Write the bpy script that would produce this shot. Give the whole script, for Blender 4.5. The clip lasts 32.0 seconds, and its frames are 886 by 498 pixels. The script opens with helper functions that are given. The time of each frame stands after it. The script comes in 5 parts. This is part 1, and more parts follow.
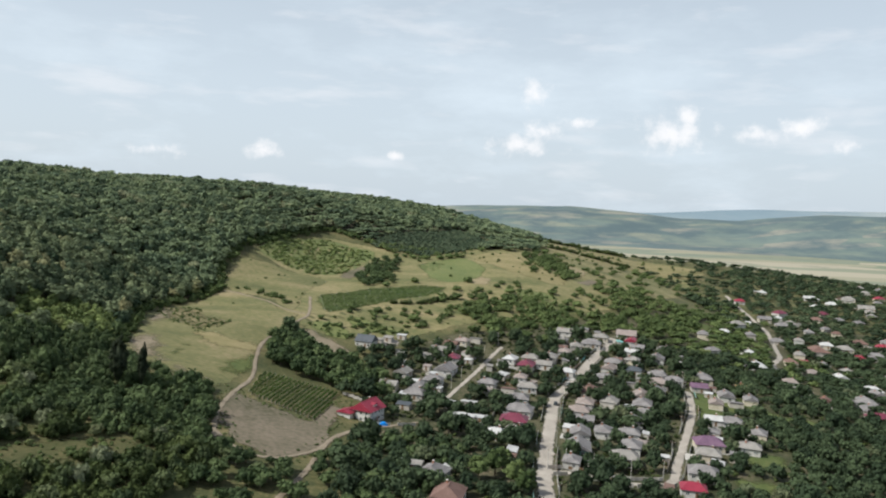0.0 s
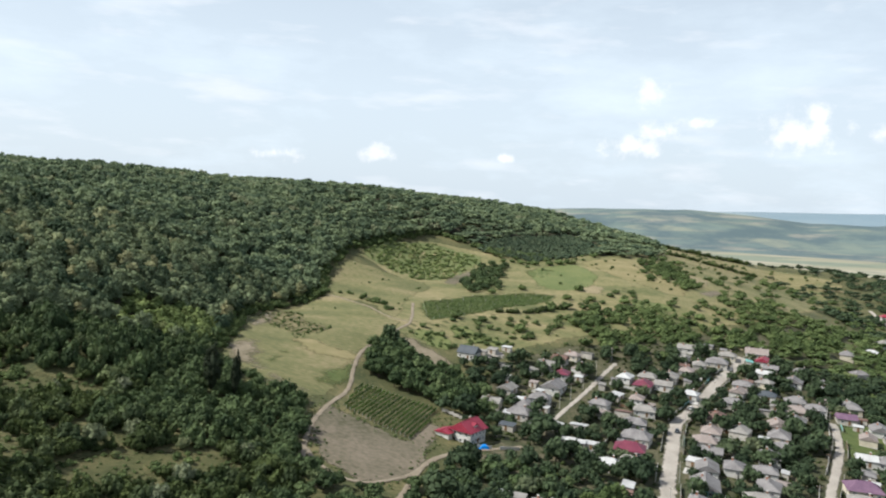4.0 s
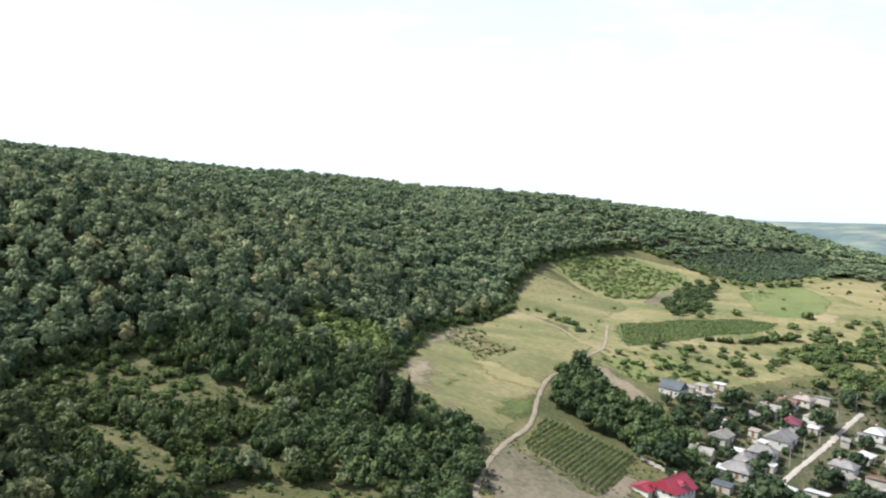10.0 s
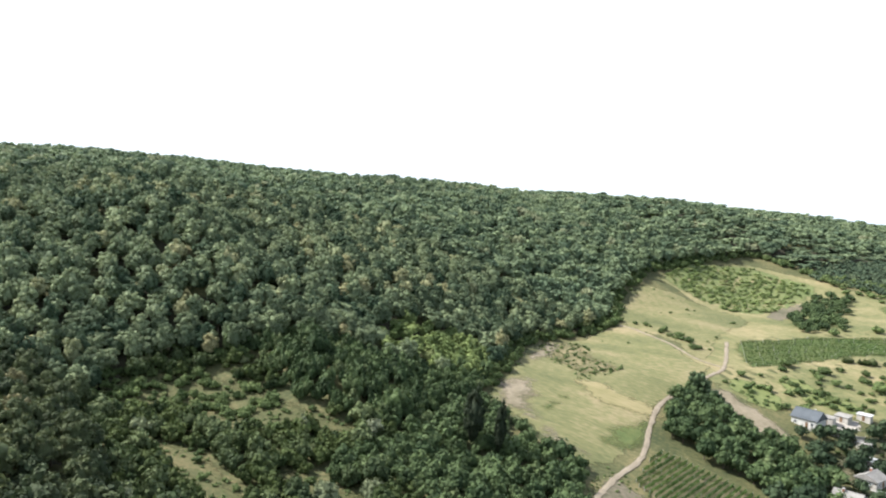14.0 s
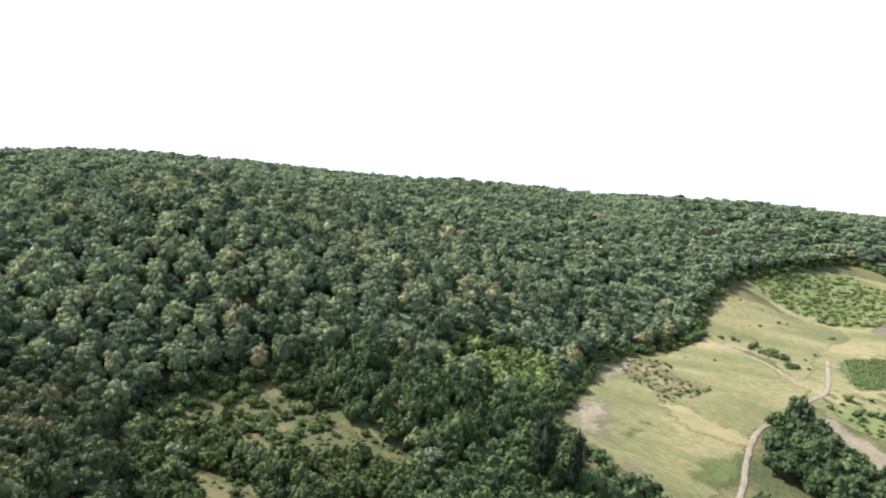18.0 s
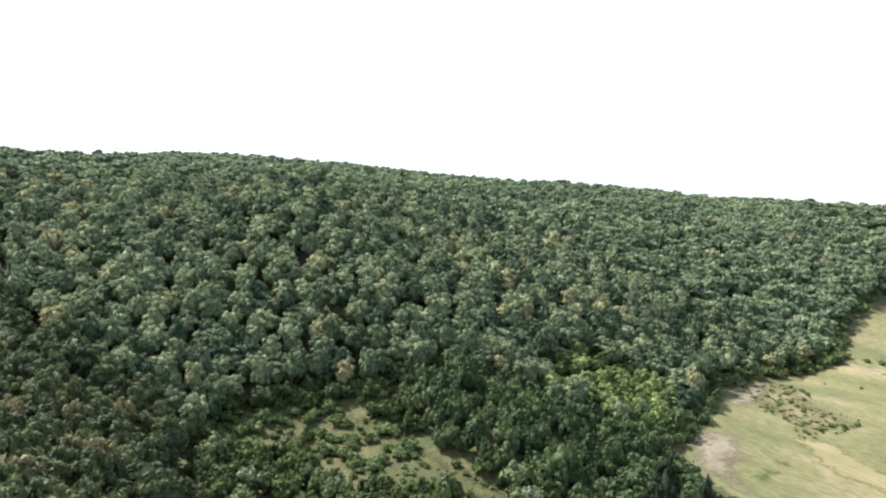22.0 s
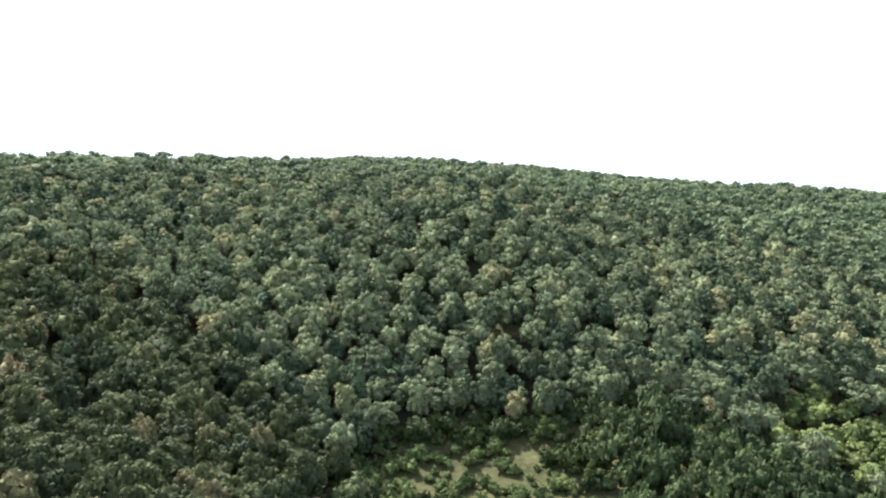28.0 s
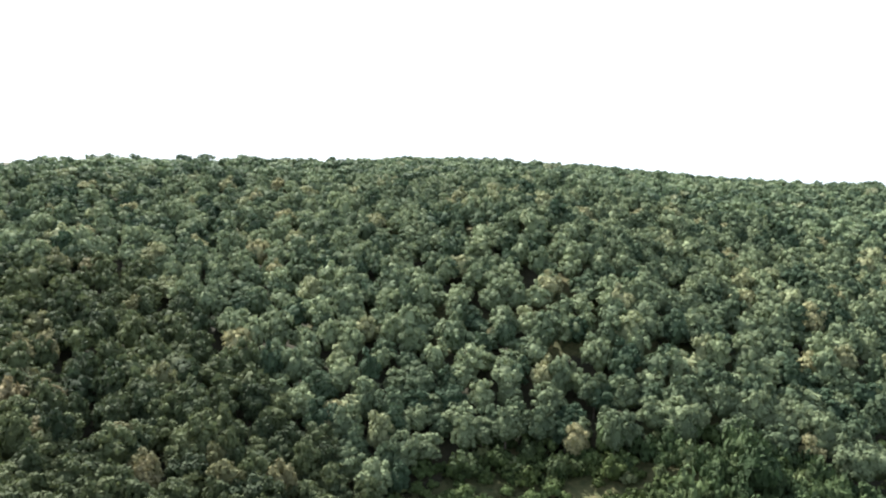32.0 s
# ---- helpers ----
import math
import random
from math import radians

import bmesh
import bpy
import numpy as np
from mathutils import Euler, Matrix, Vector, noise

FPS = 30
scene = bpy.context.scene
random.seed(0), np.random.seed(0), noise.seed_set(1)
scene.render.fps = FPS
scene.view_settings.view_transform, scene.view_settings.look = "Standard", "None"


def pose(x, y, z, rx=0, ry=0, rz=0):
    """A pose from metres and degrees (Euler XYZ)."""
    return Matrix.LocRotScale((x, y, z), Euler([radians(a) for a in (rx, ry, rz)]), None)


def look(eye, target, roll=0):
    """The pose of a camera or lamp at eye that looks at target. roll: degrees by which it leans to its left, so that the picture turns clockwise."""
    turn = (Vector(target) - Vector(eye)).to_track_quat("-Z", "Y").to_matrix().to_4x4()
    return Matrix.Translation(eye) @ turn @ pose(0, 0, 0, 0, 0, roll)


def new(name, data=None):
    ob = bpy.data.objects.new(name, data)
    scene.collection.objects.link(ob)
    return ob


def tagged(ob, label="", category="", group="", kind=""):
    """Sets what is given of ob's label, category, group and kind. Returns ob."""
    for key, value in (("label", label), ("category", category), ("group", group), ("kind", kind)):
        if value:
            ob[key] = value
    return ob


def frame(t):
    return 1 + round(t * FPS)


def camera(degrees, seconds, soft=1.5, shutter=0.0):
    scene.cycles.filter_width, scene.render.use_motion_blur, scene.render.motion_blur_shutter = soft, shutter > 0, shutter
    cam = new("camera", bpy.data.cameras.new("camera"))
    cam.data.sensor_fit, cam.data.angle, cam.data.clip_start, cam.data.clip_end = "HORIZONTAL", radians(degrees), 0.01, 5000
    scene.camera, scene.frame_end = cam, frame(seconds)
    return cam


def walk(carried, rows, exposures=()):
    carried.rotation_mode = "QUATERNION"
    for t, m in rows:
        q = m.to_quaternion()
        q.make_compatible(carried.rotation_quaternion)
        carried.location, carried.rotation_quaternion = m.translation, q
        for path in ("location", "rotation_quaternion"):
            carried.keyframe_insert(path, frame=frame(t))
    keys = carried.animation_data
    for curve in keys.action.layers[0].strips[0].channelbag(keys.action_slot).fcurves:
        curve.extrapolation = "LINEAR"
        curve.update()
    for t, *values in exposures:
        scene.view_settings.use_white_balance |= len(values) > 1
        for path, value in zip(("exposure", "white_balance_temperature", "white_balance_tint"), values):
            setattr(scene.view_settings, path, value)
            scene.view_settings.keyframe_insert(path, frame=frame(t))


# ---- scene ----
from mathutils.geometry import delaunay_2d_cdt

# ---- camera ----
cam = camera(62.85, 32.0, soft=2.1)
PATH = [
    (0.0, look((0.00, 0.00, 100.00), (-0.00, 199.64, 88.07), 2.45)),
    (0.5, look((0.10, 2.96, 100.13), (-2.69, 202.58, 88.11), 2.47)),
    (1.0, look((0.19, 5.88, 100.25), (-5.48, 205.43, 88.12), 2.47)),
    (1.5, look((0.27, 8.76, 100.33), (-8.79, 208.18, 88.10), 2.49)),
    (2.0, look((0.35, 11.65, 100.42), (-12.44, 210.86, 88.08), 2.54)),
    (2.5, look((0.35, 14.51, 100.51), (-16.18, 213.44, 88.12), 2.57)),
    (3.0, look((0.30, 17.41, 100.58), (-20.61, 215.92, 88.08), 2.62)),
    (3.5, look((0.18, 20.29, 100.65), (-25.45, 218.25, 88.09), 2.66)),
    (5.5, look((-1.01, 31.83, 100.67), (-44.46, 226.65, 88.16), 2.76)),
    (6.0, look((-1.45, 34.81, 100.61), (-51.07, 228.15, 88.05), 2.82)),
    (6.5, look((-1.88, 37.78, 100.59), (-58.81, 229.09, 87.99), 2.88)),
    (7.0, look((-2.37, 40.69, 100.61), (-65.54, 230.03, 88.03), 2.91)),
    (7.5, look((-3.03, 43.49, 100.60), (-66.54, 232.73, 88.15), 2.92)),
    (8.0, look((-3.81, 46.28, 100.61), (-67.38, 235.52, 88.38), 2.89)),
    (8.5, look((-4.66, 49.06, 100.59), (-71.91, 237.02, 88.35), 2.95)),
    (9.0, look((-5.50, 51.82, 100.49), (-82.23, 236.10, 88.00), 3.11)),
    (9.5, look((-6.40, 54.60, 100.37), (-85.83, 237.74, 88.02), 3.14)),
    (10.0, look((-7.45, 57.46, 100.25), (-88.14, 240.05, 88.02), 3.10)),
    (10.5, look((-8.41, 60.30, 100.08), (-97.49, 238.94, 87.71), 3.19)),
    (11.0, look((-9.40, 63.07, 99.96), (-102.35, 239.72, 87.61), 3.18)),
    (11.5, look((-10.50, 65.76, 99.88), (-108.80, 239.49, 87.44), 3.19)),
    (12.0, look((-11.69, 68.37, 99.84), (-113.78, 239.90, 87.43), 3.16)),
    (12.5, look((-12.86, 70.96, 99.84), (-117.40, 241.01, 87.48), 3.15)),
    (13.0, look((-14.12, 73.57, 99.85), (-118.81, 243.54, 87.61), 3.01)),
    (13.5, look((-15.47, 76.19, 99.86), (-120.18, 246.16, 87.75), 2.91)),
    (14.0, look((-16.88, 78.82, 99.85), (-121.86, 248.62, 87.85), 2.82)),
    (14.5, look((-18.29, 81.43, 99.85), (-124.98, 250.17, 87.84), 2.75)),
    (16.5, look((-24.63, 91.27, 99.94), (-137.67, 255.83, 87.96), 2.64)),
    (17.0, look((-26.18, 93.68, 99.86), (-141.28, 256.80, 87.92), 2.63)),
    (17.5, look((-27.75, 96.03, 99.76), (-145.24, 257.45, 87.92), 2.66)),
    (18.0, look((-29.31, 98.38, 99.68), (-149.42, 257.86, 87.90), 2.69)),
    (18.5, look((-30.85, 100.73, 99.62), (-153.47, 258.29, 87.86), 2.71)),
    (19.0, look((-32.43, 103.01, 99.60), (-157.55, 258.60, 87.80), 2.69)),
    (19.5, look((-33.97, 105.16, 99.61), (-161.82, 258.50, 87.71), 2.65)),
    (20.0, look((-35.59, 107.41, 99.58), (-166.41, 258.23, 87.68), 2.68)),
    (20.5, look((-37.33, 109.70, 99.58), (-170.74, 258.23, 87.70), 2.73)),
    (21.0, look((-39.03, 111.92, 99.57), (-174.90, 258.21, 87.69), 2.73)),
    (21.5, look((-40.77, 114.14, 99.58), (-179.10, 258.09, 87.59), 2.74)),
    (22.0, look((-42.60, 116.38, 99.55), (-184.19, 257.12, 87.62), 2.77)),
    (22.5, look((-44.45, 118.65, 99.42), (-189.35, 255.98, 87.45), 2.80)),
    (23.0, look((-46.35, 120.81, 99.33), (-192.47, 256.85, 87.41), 2.79)),
    (23.5, look((-48.42, 122.86, 99.22), (-195.22, 258.18, 87.34), 2.74)),
    (24.0, look((-50.52, 124.92, 99.06), (-201.13, 255.97, 87.10), 2.80)),
    (24.5, look((-52.53, 126.99, 98.86), (-207.32, 253.07, 86.86), 2.89)),
    (25.0, look((-54.50, 129.07, 98.68), (-213.38, 249.95, 86.53), 2.95)),
    (25.5, look((-56.72, 131.27, 98.54), (-217.40, 249.73, 86.46), 2.91)),
    (27.5, look((-65.07, 139.26, 98.08), (-236.81, 241.03, 85.95), 2.86)),
    (28.0, look((-67.24, 141.17, 98.13), (-240.76, 239.87, 85.95), 2.82)),
    (28.5, look((-69.48, 142.97, 98.16), (-243.00, 241.67, 85.94), 2.70)),
    (29.0, look((-71.82, 144.66, 98.20), (-245.30, 243.43, 86.00), 2.58)),
    (29.5, look((-74.19, 146.22, 98.25), (-247.61, 245.12, 86.19), 2.51)),
    (30.0, look((-76.62, 147.70, 98.24), (-250.00, 246.69, 86.36), 2.48)),
    (30.5, look((-79.06, 149.18, 98.12), (-255.54, 242.50, 86.14), 2.52)),
    (31.0, look((-81.48, 150.76, 98.03), (-261.99, 236.02, 85.93), 2.64)),
    (31.5, look((-83.96, 152.27, 98.07), (-264.44, 237.61, 85.99), 2.60)),
    (32.0, look((-86.50, 153.70, 98.18), (-267.11, 238.76, 86.09), 2.56)),
]
walk(cam, PATH, [(0.0, 0.1, 6150, 9), (3.5, 0.28, 6100, 9), (6.0, 0.52, 6050, 9), (9.0, 0.74, 6000, 9), (13.0, 1.04, 6000, 10), (20.0, 1.17, 6000, 11), (28.0, 1.26, 6000, 11), (32.0, 1.26, 6000, 11)])

# ---- world and sun ----
SUN_AZ, SUN_EL = radians(-106), radians(47)
world = bpy.data.worlds.new("sky")
scene.world = world
world.use_nodes = True


def wire_world():
    nt = world.node_tree
    n, l = nt.nodes, nt.links
    bg = n["Background"]
    sky = n.new("ShaderNodeTexSky")
    sky.sky_type, sky.sun_disc = "NISHITA", False
    sky.sun_elevation, sky.sun_rotation = SUN_EL, SUN_AZ
    sky.air_density, sky.dust_density, sky.ozone_density = 1.0, 3.0, 1.0
    co = n.new("ShaderNodeTexCoord")
    # thin veil and scattered cumulus, a function of direction alone
    mp = n.new("ShaderNodeMapping")
    mp.inputs["Scale"].default_value = (1.0, 1.0, 3.2)
    l.new(co.outputs["Generated"], mp.inputs["Vector"])
    veil = n.new("ShaderNodeTexNoise")
    veil.inputs["Scale"].default_value, veil.inputs["Detail"].default_value, veil.inputs["Roughness"].default_value = 4.5, 7.0, 0.6
    l.new(mp.outputs[0], veil.inputs["Vector"])
    r1 = n.new("ShaderNodeMapRange")
    r1.inputs["From Min"].default_value, r1.inputs["From Max"].default_value = 0.5, 0.78
    r1.inputs["To Min"].default_value, r1.inputs["To Max"].default_value = 0.74, 0.92
    l.new(veil.outputs["Fac"], r1.inputs["Value"])
    # the haze thins out from the horizon to the zenith
    sep, thin, vm = n.new("ShaderNodeSeparateXYZ"), n.new("ShaderNodeMapRange"), n.new("ShaderNodeMath")
    l.new(co.outputs["Generated"], sep.inputs[0])
    thin.inputs["From Min"].default_value, thin.inputs["From Max"].default_value = 0.15, 0.85
    thin.inputs["To Min"].default_value, thin.inputs["To Max"].default_value = 1.0, 0.2
    l.new(sep.outputs["Z"], thin.inputs["Value"])
    vm.operation = "MULTIPLY"
    l.new(r1.outputs[0], vm.inputs[0])
    l.new(thin.outputs[0], vm.inputs[1])
    mix = n.new("ShaderNodeMix")
    mix.data_type = "RGBA"
    mix.inputs["B"].default_value = (11.0, 12.0, 12.6, 1)
    l.new(vm.outputs[0], mix.inputs["Factor"])
    l.new(sky.outputs[0], mix.inputs["A"])
    # thin streaks of high cloud
    mp2, streak, r3, high = (n.new("ShaderNode" + k) for k in ("Mapping", "TexNoise", "MapRange", "Mix"))
    mp2.inputs["Scale"].default_value, mp2.inputs["Rotation"].default_value = (1.0, 1.0, 4.5), (0.0, 0.09, 0.0)
    l.new(co.outputs["Generated"], mp2.inputs["Vector"])
    streak.inputs["Scale"].default_value, streak.inputs["Detail"].default_value, streak.inputs["Roughness"].default_value = 7.0, 6.0, 0.55
    l.new(mp2.outputs[0], streak.inputs["Vector"])
    r3.inputs["From Min"].default_value, r3.inputs["From Max"].default_value, r3.inputs["To Max"].default_value = 0.55, 0.75, 0.42
    l.new(streak.outputs["Fac"], r3.inputs["Value"])
    high.data_type = "RGBA"
    high.inputs["B"].default_value = (13.0, 12.7, 12.6, 1)
    l.new(r3.outputs[0], high.inputs["Factor"])
    l.new(mix.outputs["Result"], high.inputs["A"])
    # cumulus: towers of noise about a few directions
    puff = n.new("ShaderNodeTexNoise")
    puff.inputs["Scale"].default_value, puff.inputs["Detail"].default_value, puff.inputs["Roughness"].default_value = 42, 6, 0.6
    l.new(co.outputs["Generated"], puff.inputs["Vector"])
    total = None
    for x, y, z, rx, rz in CUMULUS:
        sub, mul, ln, val = (n.new(k) for k in ("ShaderNodeVectorMath", "ShaderNodeVectorMath", "ShaderNodeVectorMath", "ShaderNodeMath"))
        sub.operation, mul.operation, ln.operation, val.operation = "SUBTRACT", "MULTIPLY", "LENGTH", "SUBTRACT"
        l.new(co.outputs["Generated"], sub.inputs[0])
        sub.inputs[1].default_value = (x, y, z)
        l.new(sub.outputs[0], mul.inputs[0])
        mul.inputs[1].default_value = (1 / rx, 1 / rx, 1 / rz)
        l.new(mul.outputs[0], ln.inputs[0])
        val.inputs[0].default_value = 1.25
        l.new(ln.outputs["Value"], val.inputs[1])
        if total:
            mx = n.new("ShaderNodeMath")
            mx.operation = "MAXIMUM"
            l.new(total.outputs[0], mx.inputs[0])
            l.new(val.outputs[0], mx.inputs[1])
            total = mx
        else:
            total = val
    add = n.new("ShaderNodeMath")
    add.operation = "MULTIPLY_ADD"
    l.new(puff.outputs["Fac"], add.inputs[0])
    add.inputs[1].default_value = 3.4
    l.new(total.outputs[0], add.inputs[2])
    r2 = n.new("ShaderNodeMapRange")
    r2.interpolation_type = "SMOOTHSTEP"
    r2.inputs["From Min"].default_value, r2.inputs["From Max"].default_value = 1.85, 3.3
    r2.inputs["To Max"].default_value = 0.8
    l.new(add.outputs[0], r2.inputs["Value"])
    top = n.new("ShaderNodeMix")
    top.data_type = "RGBA"
    top.inputs["B"].default_value = (14.6, 13.9, 13.4, 1)
    l.new(r2.outputs[0], top.inputs["Factor"])
    l.new(high.outputs["Result"], top.inputs["A"])
    l.new(top.outputs["Result"], bg.inputs["Color"])
    bg.inputs["Strength"].default_value = 0.07


# directions and half widths of the cumulus clouds
CUMULUS = [(0.292, 0.951, 0.105, 0.051, 0.028), (0.306, 0.943, 0.129, 0.019, 0.019), (0.094, 0.992, 0.086, 0.056, 0.014), (0.115, 0.982, 0.152, 0.020, 0.023), (0.126, 0.986, 0.106, 0.028, 0.016), (0.432, 0.894, 0.115, 0.034, 0.012), (0.393, 0.913, 0.106, 0.031, 0.012), (0.478, 0.874, 0.090, 0.016, 0.009), (-0.371, 0.927, 0.056, 0.031, 0.010), (-0.248, 0.967, 0.064, 0.033, 0.012), (0.178, 0.977, 0.119, 0.031, 0.008), (-0.070, 0.995, 0.065, 0.012, 0.006)]
wire_world()
sun = new("sun", bpy.data.lights.new("sun", "SUN"))
sun.data.energy, sun.data.angle, sun.data.color = 5.0, radians(0.6), (1.0, 0.94, 0.83)
sun.matrix_basis = look((math.sin(SUN_AZ) * math.cos(SUN_EL) * 50, math.cos(SUN_AZ) * math.cos(SUN_EL) * 50, math.sin(SUN_EL) * 50), (0, 0, 0))


# ---- materials ----
def material(name, c1, c2, scale=0.2, fine=3.0, rough=0.9, bump=0.3, fine_mix=0.45, low=0.35, high=0.65, metal=0.0, c3=None, feather=False, stretch=None):
    """Two colours mixed by noise at two scales in metres, with relief."""
    m = bpy.data.materials.new(name)
    m.use_nodes = True
    n, l = m.node_tree.nodes, m.node_tree.links
    p = n["Principled BSDF"]
    p.inputs["Roughness"].default_value, p.inputs["Metallic"].default_value = rough, metal
    p.inputs["Specular IOR Level"].default_value = 0.25
    geo = n.new("ShaderNodeNewGeometry")
    a, b = n.new("ShaderNodeTexNoise"), n.new("ShaderNodeTexNoise")
    a.inputs["Scale"].default_value, a.inputs["Detail"].default_value = scale, 5
    b.inputs["Scale"].default_value, b.inputs["Detail"].default_value = fine, 4
    src = geo.outputs["Position"]
    if stretch:
        # streaks along one direction: degrees, and how much longer than wide
        mp = n.new("ShaderNodeMapping")
        mp.inputs["Rotation"].default_value, mp.inputs["Scale"].default_value = (0, 0, radians(stretch[0])), (1 / stretch[1], 1.5, 1)
        l.new(src, mp.inputs["Vector"])
        src = mp.outputs[0]
    for t in (a, b):
        l.new(src, t.inputs["Vector"])
    mx = n.new("ShaderNodeMix")
    mx.inputs["Factor"].default_value = fine_mix
    l.new(a.outputs["Fac"], mx.inputs["A"])
    l.new(b.outputs["Fac"], mx.inputs["B"])
    ramp = n.new("ShaderNodeValToRGB")
    ramp.color_ramp.elements[0].position, ramp.color_ramp.elements[1].position = low, high
    ramp.color_ramp.elements[0].color, ramp.color_ramp.elements[1].color = (*c1, 1), (*c2, 1)
    if c3:
        ramp.color_ramp.elements.new((low + high) / 2).color = (*c3, 1)
    l.new(mx.outputs["Result"], ramp.inputs["Fac"])
    l.new(ramp.outputs["Color"], p.inputs["Base Color"])
    if bump:
        bp = n.new("ShaderNodeBump")
        bp.inputs["Strength"].default_value, bp.inputs["Distance"].default_value = bump, 0.6 / fine
        l.new(b.outputs["Fac"], bp.inputs["Height"])
        l.new(bp.outputs[0], p.inputs["Normal"])
    if feather:
        # the sheet thins out raggedly towards its outline
        at, rag, th = n.new("ShaderNodeAttribute"), n.new("ShaderNodeTexNoise"), n.new("ShaderNodeMath")
        at.attribute_name = "inner"
        rag.inputs["Scale"].default_value, rag.inputs["Detail"].default_value = 0.45, 5
        l.new(geo.outputs["Position"], rag.inputs["Vector"])
        th.operation = "ADD"
        l.new(at.outputs["Fac"], th.inputs[0])
        l.new(rag.outputs["Fac"], th.inputs[1])
        mr = n.new("ShaderNodeMapRange")
        mr.interpolation_type = "SMOOTHSTEP"
        mr.inputs["From Min"].default_value, mr.inputs["From Max"].default_value = feather if feather is not True else (0.62, 0.95)
        l.new(th.outputs[0], mr.inputs["Value"])
        l.new(mr.outputs[0], p.inputs["Alpha"])
    return m


def leaf_material(name, dark, light, odd, odd_share=0.06, sheen=0.25):
    """Leaves: tint by tree (attribute), small change from clump to clump, some light passing through."""
    m = bpy.data.materials.new(name)
    m.use_nodes = True
    n, l = m.node_tree.nodes, m.node_tree.links
    p, out = n["Principled BSDF"], n["Material Output"]
    p.inputs["Roughness"].default_value, p.inputs["Specular IOR Level"].default_value = 0.8, sheen
    at, oi, geo = n.new("ShaderNodeAttribute"), n.new("ShaderNodeObjectInfo"), n.new("ShaderNodeNewGeometry")
    at.attribute_name = "tint"
    add = n.new("ShaderNodeMath")
    add.operation = "ADD"
    l.new(at.outputs["Fac"], add.inputs[0])
    l.new(oi.outputs["Random"], add.inputs[1])
    fr = n.new("ShaderNodeMath")
    fr.operation = "FRACT"
    l.new(add.outputs[0], fr.inputs[0])
    ramp = n.new("ShaderNodeValToRGB")
    ramp.color_ramp.elements[0].color, ramp.color_ramp.elements[1].color = (*dark, 1), (*odd, 1)
    e = ramp.color_ramp.elements.new(1.0 - odd_share)
    e.color = (*light, 1)
    l.new(fr.outputs[0], ramp.inputs["Fac"])
    big = n.new("ShaderNodeTexNoise")
    big.inputs["Scale"].default_value, big.inputs["Detail"].default_value = 0.02, 3
    l.new(geo.outputs["Position"], big.inputs["Vector"])
    sm = n.new("ShaderNodeMath")
    sm.operation = "ADD"
    l.new(geo.outputs["Random Per Island"], sm.inputs[0])
    l.new(big.outputs["Fac"], sm.inputs[1])
    mr = n.new("ShaderNodeMapRange")
    mr.inputs["From Max"].default_value = 2.0
    mr.inputs["To Min"].default_value, mr.inputs["To Max"].default_value = 0.6, 1.45
    l.new(sm.outputs[0], mr.inputs["Value"])
    sc = n.new("ShaderNodeVectorMath")
    sc.operation = "SCALE"
    l.new(ramp.outputs["Color"], sc.inputs[0])
    l.new(mr.outputs[0], sc.inputs["Scale"])
    l.new(sc.outputs[0], p.inputs["Base Color"])
    fine, bp = n.new("ShaderNodeTexNoise"), n.new("ShaderNodeBump")
    fine.inputs["Scale"].default_value, fine.inputs["Detail"].default_value = 1.6, 4
    l.new(geo.outputs["Position"], fine.inputs["Vector"])
    bp.inputs["Strength"].default_value, bp.inputs["Distance"].default_value = 0.9, 0.5
    l.new(fine.outputs["Fac"], bp.inputs["Height"])
    l.new(bp.outputs[0], p.inputs["Normal"])
    tr, mxs = n.new("ShaderNodeBsdfTranslucent"), n.new("ShaderNodeMixShader")
    l.new(sc.outputs[0], tr.inputs["Color"])
    mxs.inputs[0].default_value = 0.25
    l.new(p.outputs[0], mxs.inputs[1])
    l.new(tr.outputs[0], mxs.inputs[2])
    l.new(mxs.outputs[0], out.inputs["Surface"])
    return m


